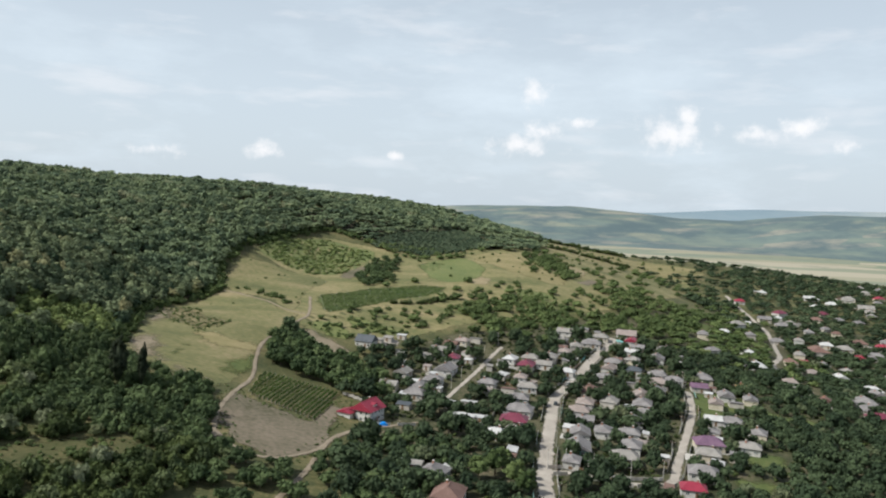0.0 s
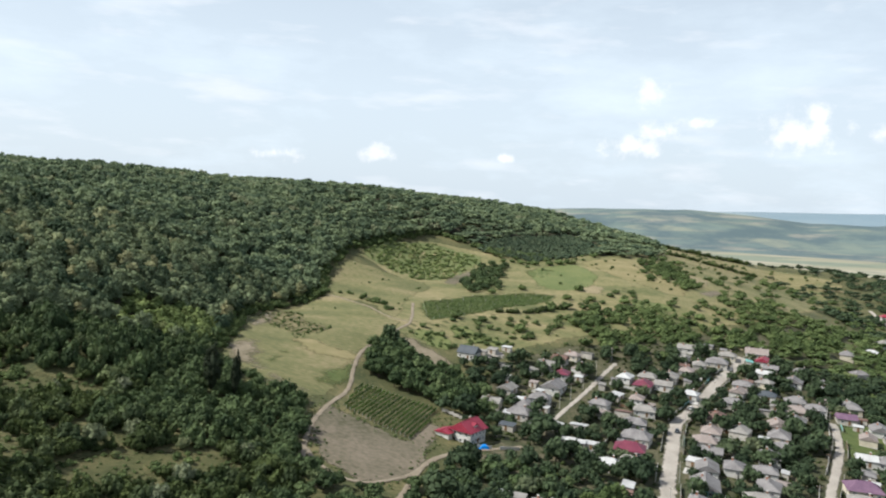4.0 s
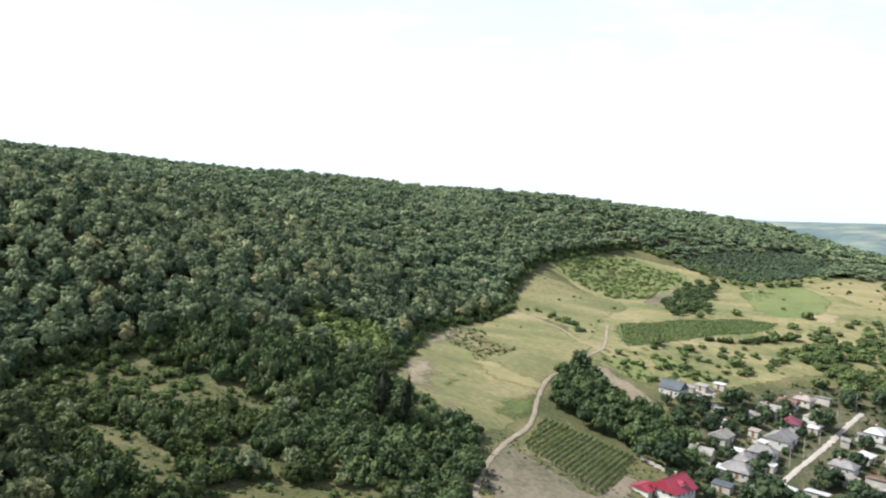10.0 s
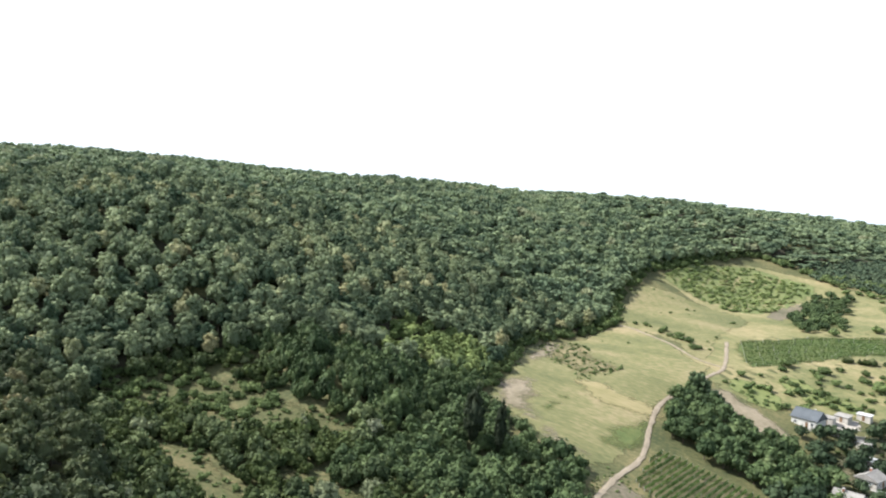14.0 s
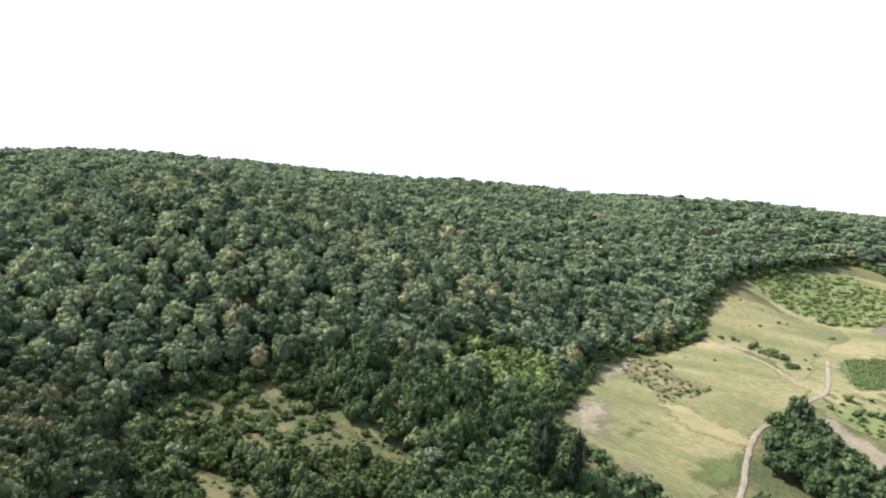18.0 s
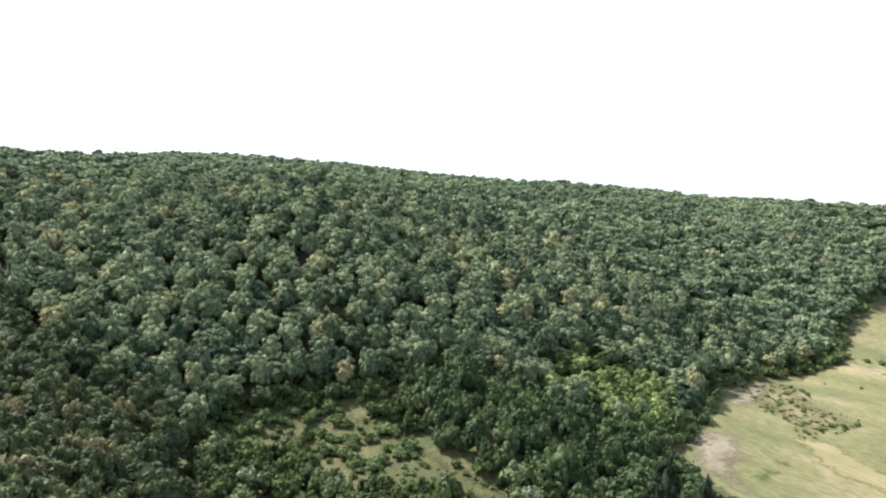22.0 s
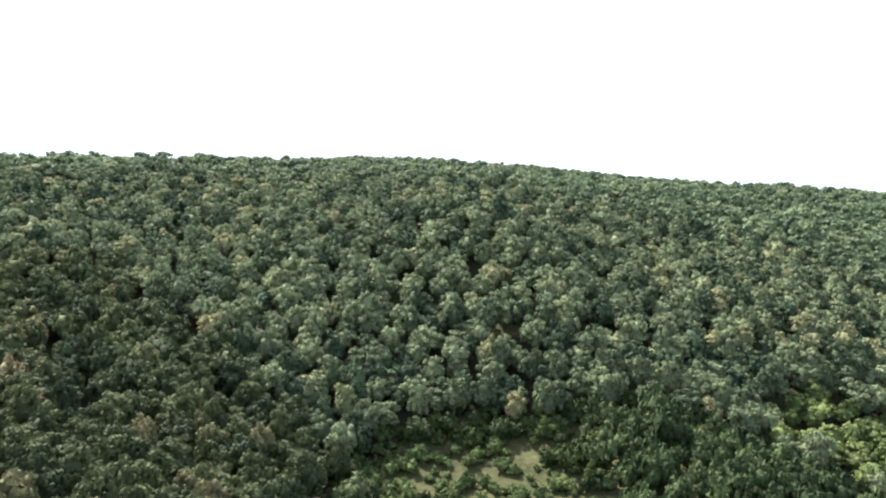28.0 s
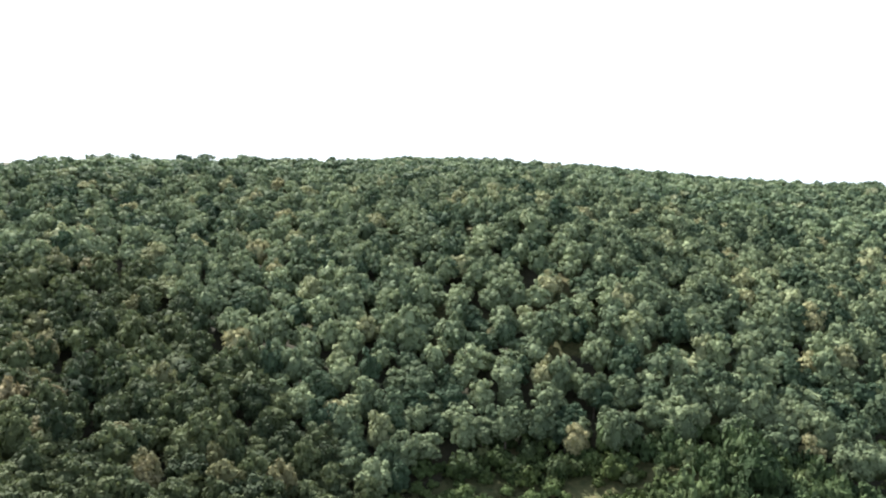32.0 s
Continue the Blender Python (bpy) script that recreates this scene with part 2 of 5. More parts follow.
def farm_material(name, crops, wood, scale, drawn, woods):
    """Far land: fields of crops as long cells, and irregular woods between them."""
    m = bpy.data.materials.new(name)
    m.use_nodes = True
    n, l = m.node_tree.nodes, m.node_tree.links
    p = n["Principled BSDF"]
    p.inputs["Roughness"].default_value, p.inputs["Specular IOR Level"].default_value = 0.95, 0.1
    geo, mp, cell, mask = (n.new("ShaderNode" + k) for k in ("NewGeometry", "Mapping", "TexVoronoi", "TexNoise"))
    mp.inputs["Rotation"].default_value, mp.inputs["Scale"].default_value = (0, 0, radians(28)), (1 / drawn, 1.0, 0.0)
    l.new(geo.outputs["Position"], mp.inputs["Vector"])
    l.new(mp.outputs[0], cell.inputs["Vector"])
    cell.inputs["Scale"].default_value = scale
    sep = n.new("ShaderNodeSeparateColor")
    l.new(cell.outputs["Color"], sep.inputs[0])
    ramp = n.new("ShaderNodeValToRGB")
    ramp.color_ramp.interpolation = "CONSTANT"
    ramp.color_ramp.elements.remove(ramp.color_ramp.elements[1])
    for i, c in enumerate(crops):
        e = ramp.color_ramp.elements[0] if i == 0 else ramp.color_ramp.elements.new(i / len(crops))
        e.color = (*c, 1)
    l.new(sep.outputs[0], ramp.inputs["Fac"])
    mask.inputs["Scale"].default_value, mask.inputs["Detail"].default_value, mask.inputs["Roughness"].default_value = scale * 0.4, 9, 0.68
    l.new(geo.outputs["Position"], mask.inputs["Vector"])
    mr, mx = n.new("ShaderNodeMapRange"), n.new("ShaderNodeMix")
    mr.inputs["From Min"].default_value, mr.inputs["From Max"].default_value = woods - 0.1, woods + 0.08
    l.new(mask.outputs["Fac"], mr.inputs["Value"])
    mx.data_type = "RGBA"
    mx.inputs["B"].default_value = (*wood, 1)
    l.new(mr.outputs[0], mx.inputs["Factor"])
    l.new(ramp.outputs["Color"], mx.inputs["A"])
    l.new(mx.outputs["Result"], p.inputs["Base Color"])
    return m


M = {
    "grass": material("rough_grass", (0.042, 0.052, 0.02), (0.15, 0.128, 0.06), 0.06, 0.7, c3=(0.08, 0.082, 0.033), fine_mix=0.5),
    "meadow": material("mown_meadow", (0.075, 0.085, 0.034), (0.25, 0.2, 0.115), 0.03, 0.55, fine_mix=0.42, c3=(0.14, 0.137, 0.058), feather=True, stretch=(20, 1.7)),
    "greenfield": material("green_field", (0.085, 0.115, 0.038), (0.155, 0.165, 0.064), 0.04, 0.6, feather=True),
    "dry": material("dry_field", (0.125, 0.122, 0.045), (0.26, 0.215, 0.115), 0.04, 0.5, feather=True, stretch=(-30, 2.5)),
    "clearing": material("clearing_grass", (0.045, 0.052, 0.018), (0.115, 0.1, 0.044), 0.1, 0.9, c3=(0.072, 0.074, 0.028), feather=(0.5, 1.2)),
    "tilled": material("tilled_tan_earth", (0.13, 0.112, 0.07), (0.235, 0.195, 0.14), 0.08, 0.6, feather=(0.5, 1.2)),
    "vivid": material("bright_garden_grass", (0.09, 0.115, 0.034), (0.16, 0.175, 0.066), 0.08, 0.6, feather=True),
    "lush": material("fresh_grass", (0.05, 0.08, 0.022), (0.105, 0.118, 0.04), 0.05, 0.5, feather=(0.5, 1.5)),
    "fallow": material("fallow_field", (0.17, 0.14, 0.08), (0.28, 0.235, 0.14), 0.06, 0.8, feather=True),
    "soil": material("bare_soil", (0.06, 0.062, 0.03), (0.185, 0.152, 0.112), 0.05, 0.6, c3=(0.125, 0.108, 0.074), fine_mix=0.4, low=0.32, high=0.6, feather=True),
    "vinesoil": material("vineyard_soil", (0.12, 0.115, 0.055), (0.22, 0.185, 0.105), 0.1, 0.9, feather=True),
    "track": material("dirt_track", (0.17, 0.14, 0.1), (0.28, 0.235, 0.175), 0.2, 2.0, feather=True),
    "gravel": material("gravel_road", (0.25, 0.225, 0.195), (0.4, 0.365, 0.32), 0.15, 2.5, feather=True),
    "yard": material("yard_ground", (0.032, 0.038, 0.018), (0.13, 0.11, 0.072), 0.1, 0.7, c3=(0.06, 0.062, 0.03), feather=True),
    "hillgrass": material("hillside_grass", (0.075, 0.092, 0.033), (0.27, 0.22, 0.12), 0.03, 0.5, c3=(0.155, 0.148, 0.065), feather=True, stretch=(-35, 1.6), fine_mix=0.42),
    "bark": material("bark", (0.06, 0.045, 0.03), (0.16, 0.13, 0.1), 1.0, 8.0),
    # plain, hills and ridge: distance haze mixed into the crop and wood colours
    "plain": farm_material("hazed_cultivated_plain", [(0.17, 0.2, 0.14), (0.27, 0.26, 0.19), (0.21, 0.225, 0.165), (0.33, 0.305, 0.235), (0.19, 0.215, 0.165)], (0.11, 0.14, 0.11), 0.009, 3.5, 0.64),
    "hills": farm_material("hazed_wooded_hills", [(0.15, 0.19, 0.165), (0.2, 0.22, 0.18), (0.16, 0.195, 0.17), (0.235, 0.235, 0.2), (0.145, 0.185, 0.17)], (0.09, 0.125, 0.135), 0.011, 2.6, 0.5),
    "ridge": farm_material("hazed_far_ridge", [(0.2, 0.26, 0.29), (0.24, 0.29, 0.3), (0.2, 0.26, 0.28), (0.26, 0.3, 0.31), (0.22, 0.27, 0.3)], (0.17, 0.23, 0.27), 0.002, 1.5, 0.5),
    # slope leaves: lightened as sunlit and blued for haze, in the colour itself
    "leaf": leaf_material("oak_leaves", (0.05, 0.08, 0.045), (0.236, 0.278, 0.15), (0.31, 0.29, 0.15), 0.1, 0.16),
    "bright": leaf_material("bright_young_leaves", (0.1, 0.14, 0.045), (0.21, 0.26, 0.09), (0.27, 0.28, 0.12), 0.1),
    "plantation": leaf_material("plantation_leaves", (0.05, 0.078, 0.045), (0.095, 0.128, 0.072), (0.12, 0.15, 0.08), 0.05),
    # olive-brown is their own; the darker tone puts the spur's shade into colour
    "spur": leaf_material("shaded_olive_oak_leaves", (0.036, 0.053, 0.025), (0.12, 0.142, 0.062), (0.22, 0.19, 0.1), 0.1),
    "scrubgrass": material("olive_scrub_grass", (0.075, 0.075, 0.032), (0.22, 0.178, 0.1), 0.12, 0.9, c3=(0.13, 0.115, 0.055), fine_mix=0.5, feather=(0.5, 1.3)),
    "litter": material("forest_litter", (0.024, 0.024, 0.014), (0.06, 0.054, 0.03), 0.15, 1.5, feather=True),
    # dark end of the crest leaves lifted and greyed to carry distance haze
    "crest": leaf_material("hazed_crest_leaves", (0.078, 0.116, 0.066), (0.2, 0.25, 0.13), (0.25, 0.265, 0.15), 0.06, 0.3),
    "hillbush": leaf_material("hillside_bush_leaves", (0.06, 0.092, 0.03), (0.14, 0.185, 0.065), (0.19, 0.21, 0.09)),
    # dark bush and garden foliage, darkened further to stand in for cloud shade
    "bush": leaf_material("bush_leaves", (0.026, 0.043, 0.014), (0.082, 0.108, 0.034), (0.15, 0.17, 0.085), 0.05, 0.2),
    "garden": leaf_material("garden_leaves", (0.024, 0.042, 0.02), (0.066, 0.096, 0.045), (0.12, 0.14, 0.075)),
    "grove": leaf_material("grove_leaves", (0.034, 0.058, 0.022), (0.092, 0.13, 0.05), (0.13, 0.16, 0.07)),
    "young": leaf_material("young_tree_leaves", (0.04, 0.062, 0.024), (0.12, 0.15, 0.062), (0.2, 0.22, 0.14), 0.1),
    "poplar": leaf_material("poplar_leaves", (0.014, 0.022, 0.012), (0.03, 0.042, 0.02), (0.05, 0.07, 0.03)),
    "vine": leaf_material("vine_leaves", (0.04, 0.078, 0.018), (0.085, 0.14, 0.034), (0.1, 0.13, 0.04)),
    "slate": material("grey_cement_roof", (0.12, 0.114, 0.114), (0.25, 0.238, 0.235), 0.3, 3.0),
    "pale": material("pale_cement_roof", (0.16, 0.152, 0.14), (0.29, 0.275, 0.255), 0.3, 3.0),
    "whitetin": material("white_sheet_roof", (0.34, 0.34, 0.34), (0.5, 0.5, 0.49), 0.3, 3.0, rough=0.6),
    "maroon": material("maroon_metal_roof", (0.11, 0.025, 0.045), (0.18, 0.045, 0.07), 0.3, 3.0, rough=0.5),
    "red": material("red_metal_roof", (0.19, 0.022, 0.04), (0.29, 0.04, 0.065), 0.3, 3.0, rough=0.45),
    "brown": material("brown_tile_roof", (0.1, 0.06, 0.05), (0.2, 0.13, 0.11), 0.3, 3.0),
    "pink": material("faded_pink_roof", (0.19, 0.16, 0.145), (0.3, 0.255, 0.235), 0.3, 3.0),
    "purple": material("purple_metal_roof", (0.1, 0.06, 0.1), (0.18, 0.11, 0.16), 0.3, 3.0),
    "bluegrey": material("blue_grey_metal_roof", (0.05, 0.06, 0.07), (0.09, 0.1, 0.112), 0.3, 3.0, rough=0.7),
    "teal": material("teal_sheet", (0.12, 0.3, 0.28), (0.2, 0.42, 0.4), 0.3, 3.0),
    "orange": material("orange_roof", (0.5, 0.28, 0.14), (0.65, 0.4, 0.22), 0.3, 3.0),
    "plaster": material("white_plaster", (0.38, 0.37, 0.345), (0.54, 0.53, 0.5), 0.4, 3.0),
    "cream": material("cream_plaster", (0.4, 0.36, 0.28), (0.55, 0.5, 0.4), 0.4, 3.0),
    "stonewall": material("grey_render", (0.3, 0.28, 0.25), (0.48, 0.45, 0.4), 0.4, 3.0),
    "glass": material("window_glass", (0.02, 0.025, 0.03), (0.05, 0.06, 0.07), 0.4, 3.0, rough=0.08, bump=0),
    "frame": material("window_frame_paint", (0.6, 0.6, 0.58), (0.75, 0.75, 0.73), 0.4, 3.0, rough=0.5, bump=0),
    "wood": material("brown_wood", (0.12, 0.07, 0.04), (0.22, 0.14, 0.08), 0.8, 6.0),
    "brick": material("red_brick", (0.25, 0.11, 0.07), (0.38, 0.2, 0.14), 0.8, 6.0),
    "tyre": material("black_rubber", (0.015, 0.015, 0.015), (0.03, 0.03, 0.03), 2.0, 9.0),
    "tarp": material("blue_tarpaulin", (0.0, 0.16, 0.6), (0.02, 0.3, 0.8), 0.8, 2.0, rough=0.4),
    "concrete": material("concrete", (0.32, 0.31, 0.29), (0.5, 0.48, 0.45), 0.8, 4.0),
}

# ---- the lie of the land ----
GX = np.array([-560.0, -420, -340, -270, -215, -165, -100, -20, 90, 260])
GY = np.array([40.0, 140, 195, 260, 340, 440, 580, 760, 1000])
# heights of the hill and the valley, one cross-section a row, from the plateau down to the valley floor
GZ = np.array([
    [105, 84, 73, 68, 65, 54, 31, 11, 3, 3],
    [114, 98, 73, 53, 46, 44, 26, 11, 4, 4],
    [116, 102, 77, 55, 36, 34, 24, 12, 5, 4],
    [116, 107, 91, 69, 44, 34, 26, 12, 6, 3],
    [118, 114, 101, 79, 62, 40, 30, 14, 9, 0],
    [118, 114, 103, 85, 62, 39, 37, 30, 20, -3],
    [114, 112, 109, 96, 83, 68, 49, 46, 43, 8],
    [104, 106, 108, 109, 107, 101, 86, 70, 62, 18],
    [92, 95, 98, 101, 103, 103, 100, 92, 66, 38]], float)


def hermite(g, q):
    """Smooth weights of the stations g at the places q."""
    q = np.clip(np.asarray(q, float), g[0], g[-1])
    n, r = len(g), np.arange(len(q))
    k = np.clip(np.searchsorted(g, q, side="right") - 1, 0, n - 2)
    h = g[k + 1] - g[k]
    t = (q - g[k]) / h
    w = np.zeros((len(q), n))
    w[r, k] += 2 * t**3 - 3 * t**2 + 1
    w[r, k + 1] += -2 * t**3 + 3 * t**2
    for kk, s in ((k, (t**3 - 2 * t**2 + t) * h), (k + 1, (t**3 - t**2) * h)):
        a, b = np.maximum(kk - 1, 0), np.minimum(kk + 1, n - 1)
        w[r, b] += s / (g[b] - g[a])
        w[r, a] -= s / (g[b] - g[a])
    return w


def smooth(a, b, x):
    t = np.clip((x - a) / (b - a), 0, 1)
    return t * t * (3 - 2 * t)


def height(x, y):
    x, y = np.ravel(np.asarray(x, float)), np.ravel(np.asarray(y, float))
    z = np.einsum("ij,jk,ik->i", hermite(GY, y), GZ, hermite(GX, x))
    z = z + (2 - z) * smooth(260, 700, x) * 0.6
    z = z + (-16 - z) * smooth(1060, 1300, np.where(x > -300, np.hypot(x, y), y))
    # the wooded nose that runs down to the meadow's corner
    k = np.clip((x + 300) / 128, 0, 1)
    z = z + 7.5 * np.exp(-((np.hypot(x + 300 - 128 * k, y - 292 + 24 * k) / 23) ** 2))
    return z + 0.5 * np.sin(x * 0.11 + 1) * np.sin(y * 0.09) * smooth(0, 40, z)


def h1(x, y):
    return float(height([x], [y])[0])


# ---- mesh helpers ----
def mesh_from(name, verts, faces, mat, tint=None, rounded=False):
    """A mesh object out of arrays; faces: triangles or quads, one width."""
    verts, faces = np.asarray(verts, np.float32), np.asarray(faces, np.int32)
    me = bpy.data.meshes.new(name)
    k = faces.shape[1]
    me.vertices.add(len(verts))
    me.vertices.foreach_set("co", verts.ravel())
    me.loops.add(faces.size)
    me.loops.foreach_set("vertex_index", faces.ravel())
    me.polygons.add(len(faces))
    me.polygons.foreach_set("loop_start", np.arange(0, faces.size, k, dtype=np.int32))
    if tint is not None:
        me.attributes.new("tint", "FLOAT", "POINT").data.foreach_set("value", np.asarray(tint, np.float32))
    me.update(calc_edges=True)
    if rounded:
        me.shade_smooth()
    me.materials.append(mat)
    return me


def part(name, bm, mat, parent=None, label=""):
    """Links a bmesh as one mesh object under a thing or a part."""
    me = bpy.data.meshes.new(name)
    bm.to_mesh(me)
    bm.free()
    me.materials.append(mat)
    ob = new(name, me)
    ob.parent = parent
    return tagged(ob, label)


def share(name, me, parent, m=None, label=""):
    ob = new(name, me)
    ob.parent = parent
    if m is not None:
        ob.matrix_basis = m
    return tagged(ob, label)


def add_box(bm, x0, y0, z0, x1, y1, z1):
    m = Matrix.Translation(((x0 + x1) / 2, (y0 + y1) / 2, (z0 + z1) / 2)) @ Matrix.Diagonal((x1 - x0, y1 - y0, z1 - z0, 1))
    bmesh.ops.create_cube(bm, size=1, matrix=m)


def curve_points(pts, step=3.0, closed=False):
    """A smooth line through points of the plan."""
    p = np.asarray(pts, float)
    n, out = len(p), []
    for i in range(n if closed else n - 1):
        a, b, c, d = (p[(i + k) % n] if closed else p[min(max(i + k, 0), n - 1)] for k in (-1, 0, 1, 2))
        for t in np.arange(0, 1, step / max(np.linalg.norm(c - b), step)):
            out.append(0.5 * (2 * b + (c - a) * t + (2 * a - 5 * b + 4 * c - d) * t**2 + (3 * b - a - 3 * c + d) * t**3))
    if not closed:
        out.append(p[-1])
    return np.array(out)


def inside(poly, x, y):
    poly = np.asarray(poly, float)
    hit = np.zeros(len(x), bool)
    for (ax, ay), (bx, by) in zip(poly, np.roll(poly, -1, 0)):
        if ay != by:
            hit ^= ((ay > y) != (by > y)) & (x < (bx - ax) * (y - ay) / (by - ay) + ax)
    return hit


def line_distance(pts, x, y):
    d = np.full(len(x), 1e9)
    for (ax, ay), (bx, by) in zip(pts[:-1], pts[1:]):
        ex, ey = bx - ax, by - ay
        t = np.clip(((x - ax) * ex + (y - ay) * ey) / max(ex * ex + ey * ey, 1e-9), 0, 1)
        d = np.minimum(d, np.hypot(x - ax - t * ex, y - ay - t * ey))
    return d


def patch(name, poly, mat, label, category, up=0.12, step=5.0, straight=False, soft=3.0):
    """A field: a sheet inside a smooth outline, laid on the land."""
    rng = np.random.default_rng(len(name) * 7 + int(abs(poly[0][0])))
    if straight:
        p = np.array(poly, float)
        edge = np.vstack([a + (b - a) * np.arange(0, 1, 4.0 / max(np.linalg.norm(b - a), 4.0))[:, None] for a, b in zip(p, np.roll(p, -1, 0))])
    else:
        edge = curve_points(poly, 4.0, True)
    edge = edge + rng.normal(0, 1.2 if up > 0.2 else 0.8, edge.shape)
    lo, hi = edge.min(0), edge.max(0)
    gx, gy = np.meshgrid(np.arange(lo[0], hi[0], step), np.arange(lo[1], hi[1], step))
    gx, gy = gx.ravel(), gy.ravel()
    ok = inside(edge, gx, gy) & (line_distance(np.vstack([edge, edge[:1]]), gx, gy) > step * 0.4)
    pts = [Vector(q) for q in edge] + [Vector(q) for q in zip(gx[ok], gy[ok])]
    v, _, f, *_ = delaunay_2d_cdt(pts, [], [list(range(len(edge)))], 1, 1e-4)
    v = np.array([tuple(q) for q in v])
    z = height(v[:, 0], v[:, 1]) + up
    me = mesh_from(name, np.column_stack([v, z]), [q for q in f if len(q) == 3], mat)
    inner = np.clip(line_distance(np.vstack([edge, edge[:1]]), v[:, 0], v[:, 1]) / soft, 0, 1)
    me.attributes.new("inner", "FLOAT", "POINT").data.foreach_set("value", inner.astype(np.float32))
    return tagged(new(name, me), label, category, kind="structure")


def ribbon(name, pts, width, mat, label, category, up=0.3, ragged=0.25):
    """A road or track along a line of the plan, laid on the land, its edges uneven."""
    rng = np.random.default_rng(int(abs(pts[0][0]) * 10) + len(pts))
    c = curve_points(pts, 2.5)
    d = np.gradient(c, axis=0)
    d /= np.linalg.norm(d, axis=1)[:, None] + 1e-9
    nrm = np.column_stack([-d[:, 1], d[:, 0]])
    rows, k = [], 5
    for s in np.linspace(-0.5, 0.5, k):
        w = width * s + (rng.normal(0, ragged, len(c)) if abs(s) == 0.5 else 0)
        q = c + nrm * np.reshape(w, (-1, 1))
        z = height(q[:, 0], q[:, 1]) + up - (0.12 if abs(s) == 0.5 else 0)
        rows.append(np.column_stack([q, z]))
    v = np.stack(rows, 1).reshape(-1, 3)
    f = [(i * k + j, i * k + j + 1, (i + 1) * k + j + 1, (i + 1) * k + j) for i in range(len(c) - 1) for j in range(k - 1)]
    me = mesh_from(name, v, np.array(f)[:, ::-1], mat)
    inner = np.tile(np.array((0.0, 0.6, 1.0, 0.6, 0.0), np.float32), len(c))
    me.attributes.new("inner", "FLOAT", "POINT").data.foreach_set("value", inner)
    return tagged(new(name, me), label, category, kind="structure")

# ---- ground, plain and distance ----
def grid_lines(lo, hi, fine, a, b, step):
    """Lines close together between a and b, and wider and wider outside."""
    mid = list(np.arange(a, b + 1, fine))
    up, down, s = [], [], fine
    q = mid[-1]
    while q < hi:
        s = min(s * 1.25, step)
        q = min(q + s, hi)
        up.append(q)
    s, q = fine, a
    while q > lo:
        s = min(s * 1.25, step)
        q = max(q - s, lo)
        down.append(q)
    return np.array(down[::-1] + mid + up)


def make_ground():
    xs, ys = grid_lines(-2400, 1700, 6, -540, 420, 60), grid_lines(-1400, 1700, 6, 60, 1080, 60)
    x, y = np.meshgrid(xs, ys)
    v = np.column_stack([x.ravel(), y.ravel(), height(x, y)])
    nx = len(xs)
    i, j = np.meshgrid(np.arange(nx - 1), np.arange(len(ys) - 1))
    a = (j * nx + i).ravel()
    ob = new("ground", mesh_from("ground", v, np.column_stack([a, a + 1, a + 1 + nx, a + nx]), M["grass"]))
    tagged(ob, "rough green and straw-coloured grassland of hill and valley", "ground", kind="structure")


def make_ring(name, rs, mat, label, lift):
    """A ring of far land; lift gives its height at a radius and bearing, with rolling noise."""
    th = np.radians(np.arange(0, 360, 0.6))
    r, t = np.meshgrid(rs, th, indexing="ij")
    x, y = r * np.sin(t), r * np.cos(t)
    roll = np.array([noise.noise(Vector((a * 0.0016, b * 0.0016, 3.3))) + 0.4 * noise.noise(Vector((a * 0.005, b * 0.005, 7.7))) for a, b in zip(x.ravel(), y.ravel())]).reshape(r.shape)
    z = lift(r, (np.degrees(t) + 180) % 360 - 180, roll)
    v = np.column_stack([x.ravel(), y.ravel(), z.ravel()])
    n = len(th)
    f = [(i * n + j, i * n + (j + 1) % n, (i + 1) * n + (j + 1) % n, (i + 1) * n + j) for i in range(len(rs) - 1) for j in range(n)]
    ob = new(name, mesh_from(name, v, np.array(f)[:, ::-1], mat, rounded=True))
    tagged(ob, label, "distant land", kind="structure")


def ridge(bearing):
    """Height of the wooded ridge by bearing."""
    return np.interp(bearing, [-180, -60, 0, 5, 9.6, 14, 18, 22, 27.4, 31.5, 45, 180], [95, 95, 98, 118, 132, 112, 84, 84, 130, 138, 120, 95])


make_ground()
# far rings, with the haze of the air put into their colours
make_ring("plain", np.linspace(1240, 2500, 18), M["plain"], "cultivated plain with long crop strips, paled with haze", lambda r, b, q: -9 - 14 * (1 - smooth(1240, 1290, r)) + 3 * q)
make_ring("backdrop", np.linspace(2450, 4300, 30), M["hills"], "wooded hills along the horizon, tinted with haze", lambda r, b, q: -10 + smooth(2450, 3600, r) * (ridge(b) + 10) * (1 - smooth(3650, 4300, r)) + 14 * q * smooth(2450, 2800, r))
make_ring("backdrop", np.linspace(4250, 5600, 12), M["ridge"], "far ridge on the horizon, tinted pale blue for haze", lambda r, b, q: -40 + smooth(4300, 5500, r) * (150 + 2.1 * np.clip(b, 0, 40)) + 10 * q)

MEADOW_LOW = [(-135, 303), (-143, 335), (-156, 388), (-148, 423), (-141, 461), (-124, 460), (-88, 419), (-80, 418), (-82, 395), (-84, 368), (-88, 350), (-85, 324), (-84, 305), (-86, 284), (-92, 283), (-101, 284), (-118, 295)]
MEADOW_UP = [(-140, 468), (-151, 510), (-149, 541), (-130, 546), (-93, 537), (-82, 521), (-87, 495), (-88, 462), (-85, 431), (-92, 426), (-110, 448)]
SCRUB = [(-146, 574), (-137, 616), (-103, 650), (-58, 635), (-76, 559), (-94, 543), (-127, 556)]
VINE_FAR = [(-80, 469), (-50, 507), (-13, 533), (5, 533), (-2, 510), (-27, 483), (-60, 436), (-70, 432)]
